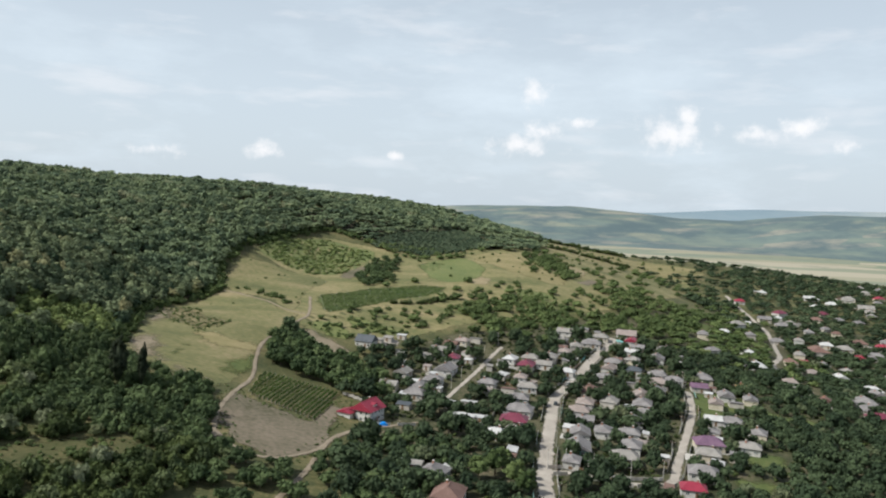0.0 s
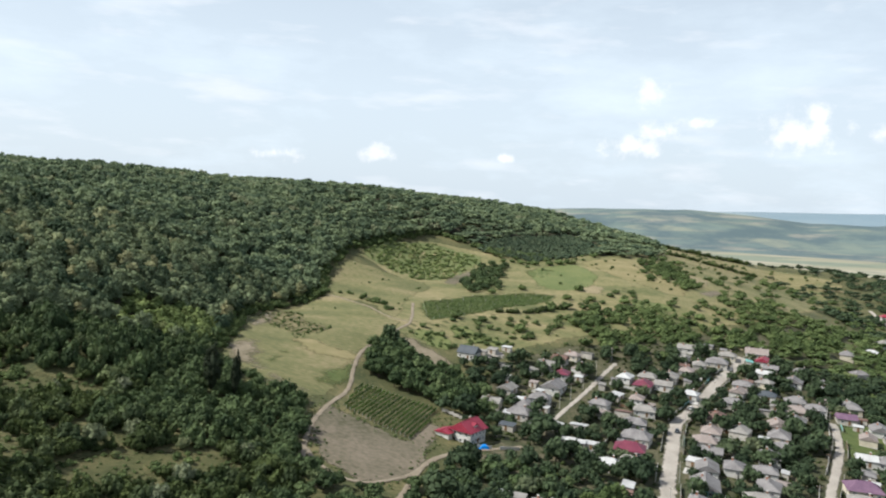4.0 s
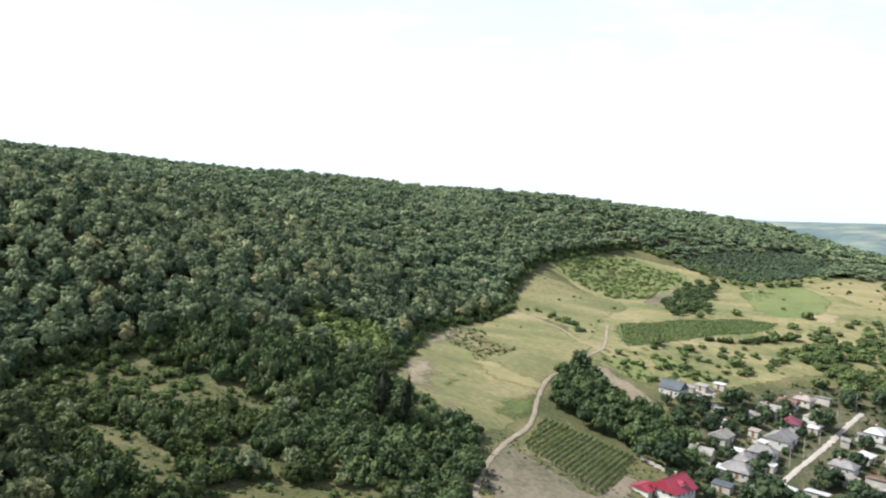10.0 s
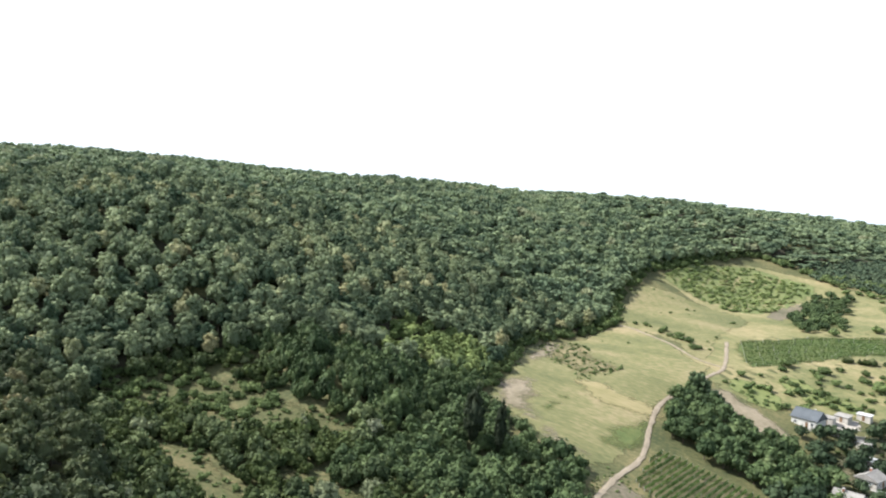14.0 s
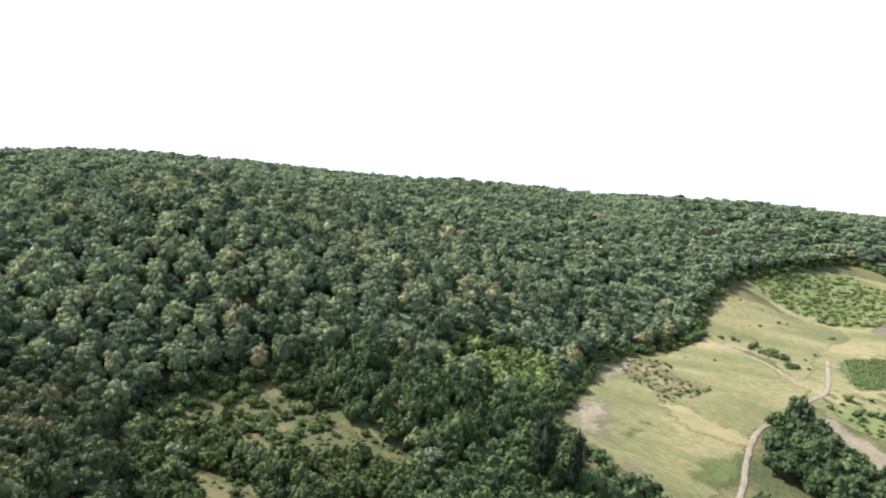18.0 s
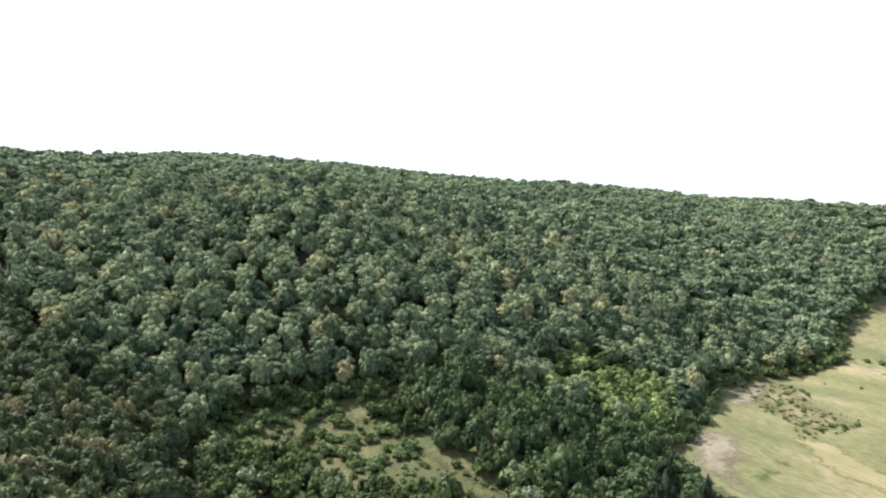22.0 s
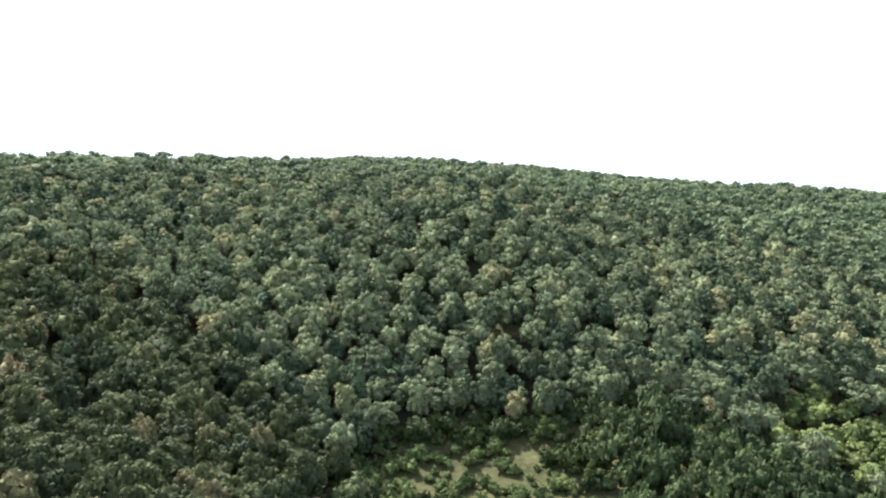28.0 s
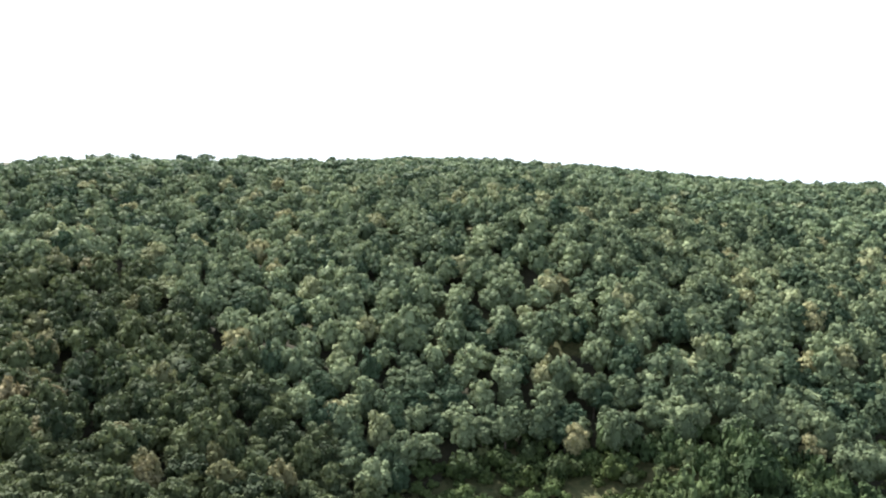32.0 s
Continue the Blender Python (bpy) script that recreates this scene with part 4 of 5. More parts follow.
def plant(name, meshes, x, y, tall, wide, label, category, group, seed):
    """Single trees: an Empty at the foot with trunk and crown."""
    rng = np.random.default_rng(seed)
    z = height(x, y) - 0.2
    for i in range(len(x)):
        cm, tm = meshes[rng.integers(len(meshes))]
        e = new(name)
        e.matrix_basis = Matrix.LocRotScale((x[i], y[i], z[i]), Euler((0, 0, rng.uniform(0, 6.283))), (wide[i], wide[i], tall[i]))
        share("trunk", tm, e)
        share("crown", cm, e)
        tagged(e, label, category, group)


STAND = make_forest()

# ---- houses ----
def roof_mesh(w, d, rise, over, hip, mat):
    """A closed roof with eaves: its ridge along x; hip: how far the ridge stops short of the ends."""
    bm = bmesh.new()
    x, y, t = w / 2 + over, d / 2 + over, 0.14
    e = x - hip if hip else x
    lo = [bm.verts.new(q) for q in ((-x, -y, -0.2), (x, -y, -0.2), (x, y, -0.2), (-x, y, -0.2))]
    up = [bm.verts.new(q) for q in ((-x, -y, -0.2 + t), (x, -y, -0.2 + t), (x, y, -0.2 + t), (-x, y, -0.2 + t))]
    ra, rb = bm.verts.new((-e, 0, rise)), bm.verts.new((e, 0, rise))
    for f in ((lo[3], lo[2], lo[1], lo[0]), (lo[0], lo[1], up[1], up[0]), (lo[1], lo[2], up[2], up[1]), (lo[2], lo[3], up[3], up[2]), (lo[3], lo[0], up[0], up[3]), (up[0], up[1], rb, ra), (up[2], up[3], ra, rb), (up[1], up[2], rb), (up[3], up[0], ra)):
        bm.faces.new(f)
    # raised ridge cap
    add_box(bm, -e, -0.12, rise - 0.06, e, 0.12, rise + 0.07)
    me = bpy.data.meshes.new("roof")
    bm.to_mesh(me)
    bm.free()
    me.materials.append(mat)
    return me


def box_mesh(name, x0, y0, z0, x1, y1, z1, mat, bevel=0.0):
    bm = bmesh.new()
    add_box(bm, x0, y0, z0, x1, y1, z1)
    if bevel:
        bmesh.ops.bevel(bm, geom=bm.edges[:], offset=bevel, segments=1, affect="EDGES")
    me = bpy.data.meshes.new(name)
    bm.to_mesh(me)
    bm.free()
    me.materials.append(mat)
    return me


def window_meshes(w, h):
    bm = bmesh.new()
    for a in ((-w / 2, -0.06, 0, -w / 2 + 0.1, 0.1, h), (w / 2 - 0.1, -0.06, 0, w / 2, 0.1, h), (-w / 2 + 0.1, -0.06, 0, w / 2 - 0.1, 0.1, 0.1), (-w / 2 + 0.1, -0.06, h - 0.1, w / 2 - 0.1, 0.1, h), (-0.04, -0.05, 0.1, 0.04, 0.09, h - 0.1)):
        add_box(bm, *a)
    f = bpy.data.meshes.new("window")
    bm.to_mesh(f)
    bm.free()
    f.materials.append(M["frame"])
    return f, box_mesh("pane", -w / 2 + 0.1, -0.02, 0.1, w / 2 - 0.1, 0.02, h - 0.1, M["glass"])


WINDOW = window_meshes(1.25, 1.35)
DOOR = box_mesh("door", -0.5, -0.06, 0, 0.5, 0.06, 2.05, M["wood"], 0.03)
CHIMNEY = box_mesh("chimney", -0.3, -0.3, 0, 0.3, 0.3, 1.5, M["brick"], 0.04)
POT = box_mesh("chimney_cap", -0.4, -0.4, 0, 0.4, 0.4, 0.14, M["concrete"], 0.03)
ROOFS = {"g": ("slate", "grey cement-sheet"), "l": ("pale", "pale weathered sheet"), "w": ("whitetin", "white metal sheet"), "m": ("maroon", "maroon metal"), "r": ("red", "red metal"), "n": ("brown", "brown tile"), "p": ("pink", "faded pinkish"), "u": ("purple", "dark purple metal"), "b": ("bluegrey", "blue-grey metal"), "t": ("teal", "teal sheet"), "o": ("orange", "orange")}
made = {}


def put_window(parent, x, y, z, face):
    w = share("window", WINDOW[0], parent, pose(x, y, z, 0, 0, face))
    share("pane", WINDOW[1], w)


def house(x, y, turn, w, roof, wall="plaster", tall=2.9, hip=True, deep=0.82, label="", rise=None):
    """A village house: plastered walls on a plinth, roof with eaves, chimney, door and windows."""
    d = w * deep
    rise = rise or 0.27 * d
    e = new("house")
    z = min(h1(x + a, y + b) for a in (-3, 3) for b in (-3, 3)) + 0.35
    e.matrix_basis = pose(x, y, z, 0, 0, turn)
    key = (round(w), deep, wall, tall)
    if key not in made:
        made[key] = (box_mesh("wall", -w / 2, -d / 2, 0.3, w / 2, d / 2, tall, M[wall]), box_mesh("plinth", -w / 2 - 0.1, -d / 2 - 0.1, -2.0, w / 2 + 0.1, d / 2 + 0.1, 0.3, M["concrete"]))
    share("wall", made[key][0], e)
    share("plinth", made[key][1], e)
    share("roof", roof_mesh(w, d, rise, 0.45, d * 0.42 if hip else 0, M[ROOFS[roof][0]]), e, pose(0, 0, tall + 0.1), ROOFS[roof][1] + " roof")
    if not hip:
        for s in (-1, 1):
            bm = bmesh.new()
            q = [bm.verts.new((s * (w / 2 - k), yy, zz)) for k in (0.0, 0.2) for yy, zz in ((-d / 2, tall), (d / 2, tall), (0, tall + rise * 0.93))]
            bm.faces.new(q[:3]), bm.faces.new(q[:2:-1])
            part("gable", bm, M[wall], e)
    c = share("chimney", CHIMNEY, e, pose(w * 0.18, d * 0.12, tall + rise * 0.55))
    share("chimney_cap", POT, c, pose(0, 0, 1.5))
    share("door", DOOR, e, pose(w * 0.12, -d / 2 - 0.03, 0.3))
    n = 2 if w < 9 else 3
    for i in range(n):
        px = -w / 2 + w * (i + 0.5) / n
        if abs(px - w * 0.12) > 1.3:
            put_window(e, px, -d / 2 - 0.02, 1.1, 0)
        put_window(e, px, d / 2 + 0.02, 1.1, 180)
    for s in (-1, 1):
        put_window(e, s * (w / 2 + 0.02), -d * 0.18, 1.1, 90 * s)
    walls = {"plaster": "white plastered", "cream": "cream plastered", "stonewall": "grey rendered", "teal": "teal painted"}[wall]
    tagged(e, label or "%s village house under a %s roof" % (walls, ROOFS[roof][1]), "house", "village houses")
    return e


def far_house(x, y, turn, w, roof, wall, tall):
    """A house of the lower village: walls, roof, chimney and the windows of its front."""
    d = w * 0.8
    e = new("house")
    e.matrix_basis = pose(x, y, h1(x, y), 0, 0, turn)
    key = ("far", round(w), wall, round(tall, 1))
    if key not in made:
        made[key] = box_mesh("wall", -w / 2, -d / 2, -2.0, w / 2, d / 2, tall, M[wall])
    share("wall", made[key], e)
    share("roof", roof_mesh(w, d, 0.3 * d, 0.45, d * 0.42 if tall < 3.6 else 0, M[ROOFS[roof][0]]), e, pose(0, 0, tall + 0.1), ROOFS[roof][1] + " roof")
    share("chimney", CHIMNEY, e, pose(w * 0.18, d * 0.12, tall + 0.12 * d))
    for px in (-0.25, 0.25):
        share("window", WINDOW[0], e, pose(w * px, -d / 2 - 0.02, 1.2))
    walls = {"plaster": "white plastered", "cream": "cream plastered", "stonewall": "grey rendered"}[wall]
    tagged(e, "%s house with a %s roof among garden trees" % (walls, ROOFS[roof][1]), "house", "houses of the lower village")


def shed(x, y, turn, w, roof, deep=0.6):
    """A low outbuilding with one sloping sheet roof."""
    d, t = w * deep, 2.2
    e = new("shed")
    e.matrix_basis = pose(x, y, h1(x, y) + 0.1, 0, 0, turn)
    share("wall", box_mesh("wall", -w / 2, -d / 2, -1.2, w / 2, d / 2, t, M["stonewall"]), e)
    share("roof", box_mesh("roof", -w / 2 - 0.3, -d / 2 - 0.3, 0, w / 2 + 0.3, d / 2 + 0.3, 0.1, M[ROOFS[roof][0]], 0.03), e, pose(0, 0, t + 0.22, 7, 0, 0))
    share("door", DOOR, e, pose(0, -d / 2 - 0.03, 0.05))
    tagged(e, "low grey outbuilding with a %s roof" % ROOFS[roof][1], "shed", "village sheds")


HOUSES, OUTBUILDINGS, OPEN = [], [], []
UPPER = [(8, 381, 8, "m"), (4, 364, 11, "g"), (-2, 348, 9, "g"), (-8, 337, 9, "g"), (-10, 326, 10, "g"), (-12, 343, 6, "w"), (-15, 324, 5, "w"), (-14, 309, 6, "b"), (-4, 312, 6, "g"), (6, 319, 6, "w"), (10, 303, 5, "w"), (14, 302, 5, "w"), (19, 302, 5, "w"), (39, 388, 8, "w"), (47, 381, 10, "m"), (42, 362, 7, "p"), (44, 349, 9, "l"), (38, 332, 9, "g"), (37, 316, 11, "g"), (33, 301, 11, "m"), (32, 287, 8, "l"), (24, 282, 7, "w"), (29, 265, 6, "w")]
LOWER = [(27, 258, 5, "n"), (0, 233, 10, "g"), (-7, 240, 6, "l"), (-11, 240, 4, "w"), (5, 217, 11, "n"), (27, 375, 5, "l"), (57, 384, 8, "l"), (62, 398, 9, "l"), (72, 410, 8, "p"), (81, 424, 8, "l"), (68, 376, 7, "w"), (92, 434, 11, "g"), (101, 450, 9, "l"), (121, 466, 12, "p"), (121, 452, 9, "r"), (112, 446, 6, "t")]
STREET_EAST = [(98, 402, 9, "g"), (107, 392, 8, "b"), (87, 373, 9, "g"), (75, 349, 11, "n"), (69, 332, 9, "p"), (64, 320, 9, "p"), (59, 290, 9, "g"), (55, 273, 11, "g"), (50, 258, 7, "g"), (57, 257, 4, "g"), (86, 311, 9, "g"), (80, 294, 8, "g"), (77, 279, 9, "g"), (71, 266, 10, "l"), (95, 324, 7, "g"), (97, 337, 10, "g"), (119, 389, 9, "g"), (115, 374, 10, "p"), (110, 359, 10, "g"), (126, 382, 9, "g"), (129, 424, 10, "g"), (145, 436, 6, "g")]
HAMLET = [(144, 420, 7, "g"), (146, 395, 11, "g"), (137, 375, 8, "u"), (147, 364, 9, "g"), (125, 322, 7, "w"), (133, 321, 9, "g"), (111, 289, 11, "u"), (106, 276, 9, "l"), (97, 256, 10, "g"), (88, 240, 8, "r"), (140, 447, 8, "g"), (87, 270, 4, "w"), (199, 449, 12, "w"), (209, 484, 7, "w"), (164, 385, 7, "o"), (250, 492, 6, "r"), (210, 532, 8, "w"), (296, 716, 9, "r"), (282, 627, 10, "g"), (286, 602, 11, "g"), (298, 612, 10, "l"), (256, 545, 10, "g")]
OUTSKIRTS = [(276, 524, 16, "n"), (291, 541, 9, "w"), (300, 532, 11, "l"), (321, 551, 11, "n"), (334, 542, 9, "r"), (297, 508, 9, "r"), (313, 515, 12, "g"), (258, 459, 10, "w"), (233, 418, 6, "w"), (262, 432, 11, "w"), (225, 370, 11, "g"), (217, 350, 11, "m"), (232, 388, 14, "g"), (423, 718, 14, "l"), (388, 762, 10, "w"), (346, 779, 10, "w"), (438, 777, 12, "l")]


def build_village():
    rng = np.random.default_rng(8)
    for rows in (UPPER, LOWER, STREET_EAST, HAMLET, OUTSKIRTS):
        for x, y, w, c in rows:
            if w >= 8 and rng.uniform() < 0.75:
                a = rng.uniform(0, 6.283)
                OUTBUILDINGS.append((x + math.cos(a) * (w * 0.5 + 4), y + math.sin(a) * (w * 0.5 + 4), rng.uniform(3.2, 5.2), "gglwwpn"[rng.integers(7)]))
            turn = -16 + rng.uniform(-8, 8) + (90 if rng.uniform() < 0.45 else 0)
            HOUSES.append((x, y, w))
            if w < 7:
                shed(x, y, turn, w, c)
            else:
                wall = "plaster" if rng.uniform() < 0.55 else ("cream" if rng.uniform() < 0.6 else "stonewall")
                if (x, y) == (55, 273):
                    wall = "teal"
                house(x, y, turn, w, c, wall, hip=rng.uniform() < 0.7)
    for x, y, w, c in OUTBUILDINGS:
        if all(math.hypot(x - a, y - b) > (w + v) * 0.6 for a, b, v in HOUSES) and min(line_distance(r, np.array([x]), np.array([y]))[0] for r in ROADS) > 4.5:
            HOUSES.append((x, y, w))
            shed(x, y, -16 + rng.uniform(-10, 10) + 90 * rng.integers(2), w, c, rng.uniform(0.5, 0.9))
    # smaller houses filling the plots along the streets
    near = 0
    for _ in range(900):
        line = (ROAD, ROAD_SIDE, STREET, ROAD)[rng.integers(4)]
        c = curve_points(line, 4.0)
        k = rng.integers(1, len(c) - 1)
        d = c[k + 1] - c[k - 1]
        d /= np.linalg.norm(d)
        x, y = c[k] + np.array((-d[1], d[0])) * rng.choice((-1, 1)) * rng.uniform(9, 30)
        w = rng.uniform(6.2, 9.0)
        if near < 34 and y > 262 and all(math.hypot(x - a, y - b) > (w + v) * 0.62 + 0.5 for a, b, v in HOUSES) and min(line_distance(r, np.array([x]), np.array([y]))[0] for r in ROADS) > w * 0.6 + 3:
            near += 1
            HOUSES.append((x, y, w))
            kind = "gglgplnw"[rng.integers(8)]
            turn = math.degrees(math.atan2(d[1], d[0])) + 90 * rng.integers(2) + rng.uniform(-6, 6)
            if w < 7:
                shed(x, y, turn, w, kind, 0.7)
            else:
                house(x, y, turn, w, kind, ("plaster", "cream", "stonewall")[rng.integers(3)], hip=rng.uniform() < 0.6)
    # the lower and far end of the village: houses along its lanes and in gardens
    spots = []
    for line, side in ((ROAD_FAR, 24), ([(214, 412), (250, 440), (330, 470)], 20), ([(270, 609), (340, 650), (460, 690), (600, 700)], 40), ([(150, 560), (210, 575), (268, 596)], 16), ([(244, 520), (300, 530), (420, 560)], 28), ([(290, 720), (400, 800), (560, 860)], 45), ([(225, 640), (240, 700), (250, 760)], 18)):
        c = curve_points(line, 16.0)
        for k in range(len(c)):
            spots.append(c[k] + rng.normal(0, side * 0.9, 2))
    spots += list(np.column_stack([rng.uniform(170, 800, 150), rng.uniform(400, 1150, 150)]))
    count = 0
    for x, y in spots:
        w = rng.uniform(6.5, 11.5)
        if count < 170 and (y < 1.1 * x + 330) and not (x < 235 and y > 640) and np.hypot(x, y) < 1200 and all(math.hypot(x - a, y - b) > (w + v) * 0.62 + 3 for a, b, v in HOUSES) and min(line_distance(r, np.array([x]), np.array([y]))[0] for r in ROADS) > w * 0.6 + 2:
            count += 1
            HOUSES.append((x, y, w))
            if rng.uniform() < 0.4:
                OPEN.append((x - x / math.hypot(x, y) * 7, y - y / math.hypot(x, y) * 7))
            far_house(x, y, rng.choice((-16, 20, 74)) + rng.uniform(-9, 9), w, "wlgpnmr"[rng.choice(7, p=(0.14, 0.24, 0.36, 0.12, 0.11, 0.02, 0.01))], ("plaster", "cream", "stonewall")[rng.integers(3)], rng.uniform(2.6, 3.7))


build_village()
HOUSES += [(21, 243, 8), (27, 236, 8), (15, 238, 8), (24, 250, 6), (-28, 288, 13), (-39, 386, 10), (-20, 281, 8), (-11, 284, 8), (-3, 290, 7), (-33, 278, 7), (-22, 272, 8), (-30, 392, 8), (-24, 392, 8)]


# ---- groves, gardens, shrubs ----
def free(x, y, gap=2.5, road=3.2):
    ok = np.ones(len(x), bool)
    for hx, hy, w in HOUSES:
        ok &= np.hypot(x - hx, y - hy) > w * 0.55 + gap
    for r in ROADS:
        ok &= line_distance(r, x, y) > road
    return ok


def not_in(x, y, *polys):
    ok = np.ones(len(x), bool)
    for p in polys:
        ok &= ~inside(curve_points(p, 4, True), x, y)
    return ok


FIELDS = (GREEN_B, PALE, BROWN, BARE_C, CREST, MEADOW_LOW, MEADOW_UP, VINE_FAR, GREENFIELD, DRYFIELD, BARE_A, BARE_B, VINE_NEAR, BAREFIELD, VEG, SCRUB_C, SCRUB_X, GARDEN_B, ORCHARD, THICKET, SHOULDER, TAN_PLOT, *PLOTS)


def plantings():
    rng = np.random.default_rng(77)
    oak = tree_meshes(CLOSE, M["leaf"], M["bark"])
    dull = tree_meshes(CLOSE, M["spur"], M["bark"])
    x, y, t, w, s = STAND
    plant("forest_tree", oak, x[~s], y[~s], t[~s], w[~s], "green broad-leaved forest tree with a dense rounded crown", "tree", "forest edge trees", 3)
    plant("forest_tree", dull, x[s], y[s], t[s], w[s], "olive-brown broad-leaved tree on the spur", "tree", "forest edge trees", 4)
    # belt of young trees and bushes below the forest
    x, y = jittered(-230, -60, 60, 325, 3.3, 51)
    ok = inside(BELT, x, y) & not_in(x, y, CLEARING_A, CLEARING_B, CLEARING_C, CLEARING_D, CLEARING_E, MEADOW_LOW) & free(x, y)
    clump = np.sin(x * 0.21 + 1.3 * np.sin(y * 0.13)) * np.sin(y * 0.19 + x * 0.05)
    ok &= rng.uniform(size=len(x)) < 0.88 + 0.2 * clump
    x, y = x[ok], y[ok]
    s = rng.uniform(2.3, 4.9, len(x)) * (1 + 0.4 * (rng.uniform(size=len(x)) < 0.12))
    dense = (y > 250 + 6 * np.sin(x * 0.12)) | ((x > -138) & (y > 224 + 6 * np.sin(x * 0.2)))
    a = ~dense
    scatter("thicket", SHRUB, x[a], y[a], s[a] * 1.05, s[a] * 1.25, M["bush"], 52, "thicket of young trees and bushes at the forest foot", "bushes")
    # grown, closed stand between the forest and the meadow's corner
    a = dense
    scatter("thicket", SHRUB, x[a], y[a], s[a] * np.where(x[a] > -138, 1.05, 1.6), s[a] * 1.25, M["grove"], 152, "closed stand of grown young trees between forest and meadow", "trees")
    x, y = x[~dense], y[~dense]
    # young trees standing out of the belt
    k = rng.permutation(len(x))[:95]
    t = rng.uniform(4.5, 7.5, len(k))
    plant("young_tree", YOUNG, x[k], y[k], t, t * rng.uniform(0.75, 1.1, len(k)), "young green tree rising out of the thicket", "tree", "young trees in the thicket", 99)
    # skirt of bushes along the forest's edge
    e = curve_points(FOREST_EDGE[5:25], 2.2)
    k = np.repeat(np.arange(len(e)), 2)
    x, y = e[k, 0] + rng.uniform(-7, 4, len(k)), e[k, 1] + rng.uniform(-3, 3, len(k))
    s = rng.uniform(1.8, 4.6, len(x))
    scatter("forest_skirt", SHRUB, x, y, s, s * 1.35, M["hillbush"], 64, "bushes and saplings skirting the forest edge", "bushes")
    # single bushes in the clearings and on the meadows
    for poly, n, lo, hi in ((CLEARING_A, 26, 1.0, 2.6), (CLEARING_B, 16, 1.0, 2.4), (CLEARING_C, 6, 1.0, 2.0), (CLEARING_D, 16, 1.0, 2.4), (MEADOW_LOW, 8, 0.5, 1.5), (MEADOW_UP, 18, 0.5, 2.0), (SLOPE, 46, 1.2, 3.4), (GARDEN_B, 26, 1.2, 2.6), (SCRUBBY, 45, 0.5, 1.6), (ORCHARD, 22, 1.0, 2.2), (HEDGE, 40, 1.6, 3.0), (DRYFIELD, 20, 1.0, 2.4), (GREENFIELD, 3, 1.5, 2.5), (PALE, 16, 1.5, 2.8)):
        p = np.array(poly)
        x, y = rng.uniform(p[:, 0].min(), p[:, 0].max(), n * 3), rng.uniform(p[:, 1].min(), p[:, 1].max(), n * 3)
        ok = inside(poly, x, y) & free(x, y)
        x, y = x[ok][:n], y[ok][:n]
        s = rng.uniform(lo, hi, len(x))
        plant("bush", BUSHES, x, y, s, s * 1.5, "small rounded green bush in the grass", "bush", "bushes in the grass", 90 + n)
    # saplings in the sunny clearing, bushes along the far shoulder
    for poly, n, lo, hi, label in ((CLEARING_E, 110, 1.2, 3.6, "light green saplings in a sunny clearing"), (SHOULDER, 70, 1.5, 4.0, "scattered bushes on the dry hill shoulder")):
        p = np.array(poly)
        x, y = rng.uniform(p[:, 0].min(), p[:, 0].max(), n * 3), rng.uniform(p[:, 1].min(), p[:, 1].max(), n * 3)
        ok = inside(poly, x, y)
        x, y = x[ok][:n], y[ok][:n]
        s = rng.uniform(lo, hi, len(x))
        scatter("saplings", SHRUB, x, y, s, s * 1.35, M["hillbush"], 190 + n, label, "bushes", 0.15)
    # weeds and low growth over the clearings and the rough strip of the meadow
    x, y = jittered(-200, -84, 176, 440, 2.3, 97)
    ok = rng.uniform(size=len(x)) < 0.5
    x, y = x[ok], y[ok]
    ok = np.zeros(len(x), bool)
    for poly in (CLEARING_A, CLEARING_B, CLEARING_C, CLEARING_D, SCRUBBY):
        ok |= inside(poly, x, y)
    x, y = x[ok], y[ok]
    s = rng.uniform(0.35, 1.1, len(x))
    scatter("weeds", TUFT, x, y, s, s * 1.7, M["hillbush"], 98, "low weeds and tussocks in rough grass", "weeds", 0.1)
    # grove beside the vineyard
    x, y = jittered(-95, -15, 312, 405, 5.2, 53)
    ok = inside(GROVE, x, y) & free(x, y, 2, 2.6) & not_in(x, y, VEG)
    x, y = x[ok], y[ok]
    n = len(x)
    plant("grove_tree", GROVES, x, y, rng.uniform(5.0, 8.0, n), rng.uniform(6.5, 8.5, n), "dark green broad-leaved tree in the grove", "tree", "grove trees", 54)
    plant("grove_tree", GARDENS, np.array([-78.0, -71.0]), np.array([377.0, 371.0]), np.array([10.5, 8.0]), np.array([9.0, 8.0]), "tall dark tree standing at the grove's tip", "tree", "grove trees", 5)
    plant("willow", WILLOWS, np.array([21.0, 27.0, 15.0, 24.0, 30.0]), np.array([243.0, 236.0, 238.0, 250.0, 230.0]), np.array([10.0, 9.0, 8.5, 8.0, 8.0]), np.array([9.5, 9.0, 8.0, 8.0, 8.0]), "tall light green tree beside the village street", "tree", "tall street trees", 6)
    # gardens of the village
    x, y = jittered(-40, 330, 200, 600, 6.2, 55)
    upper = y < np.where(x < 70, 402 + 0.5 * x, 437 + 0.5 * (x - 70))
    dens = np.where(x < 150, np.where((y > 335) & (x < 70), 0.7, 0.82), 0.95)
    ok = free(x, y, 1.2, np.where(x > 180, 6.5, 5.0)) & not_in(x, y, *FIELDS) & not_in(x, y, GROVE, BELT) & (rng.uniform(size=len(x)) < dens + 0.1) & (upper | (x > 120 + 0.1 * (y - 450)))
    ok &= ~((x < -30) & (y < 300))
    for px, py in OPEN:
        ok &= np.hypot(x - px, y - py) > 7
    x, y = x[ok], y[ok]
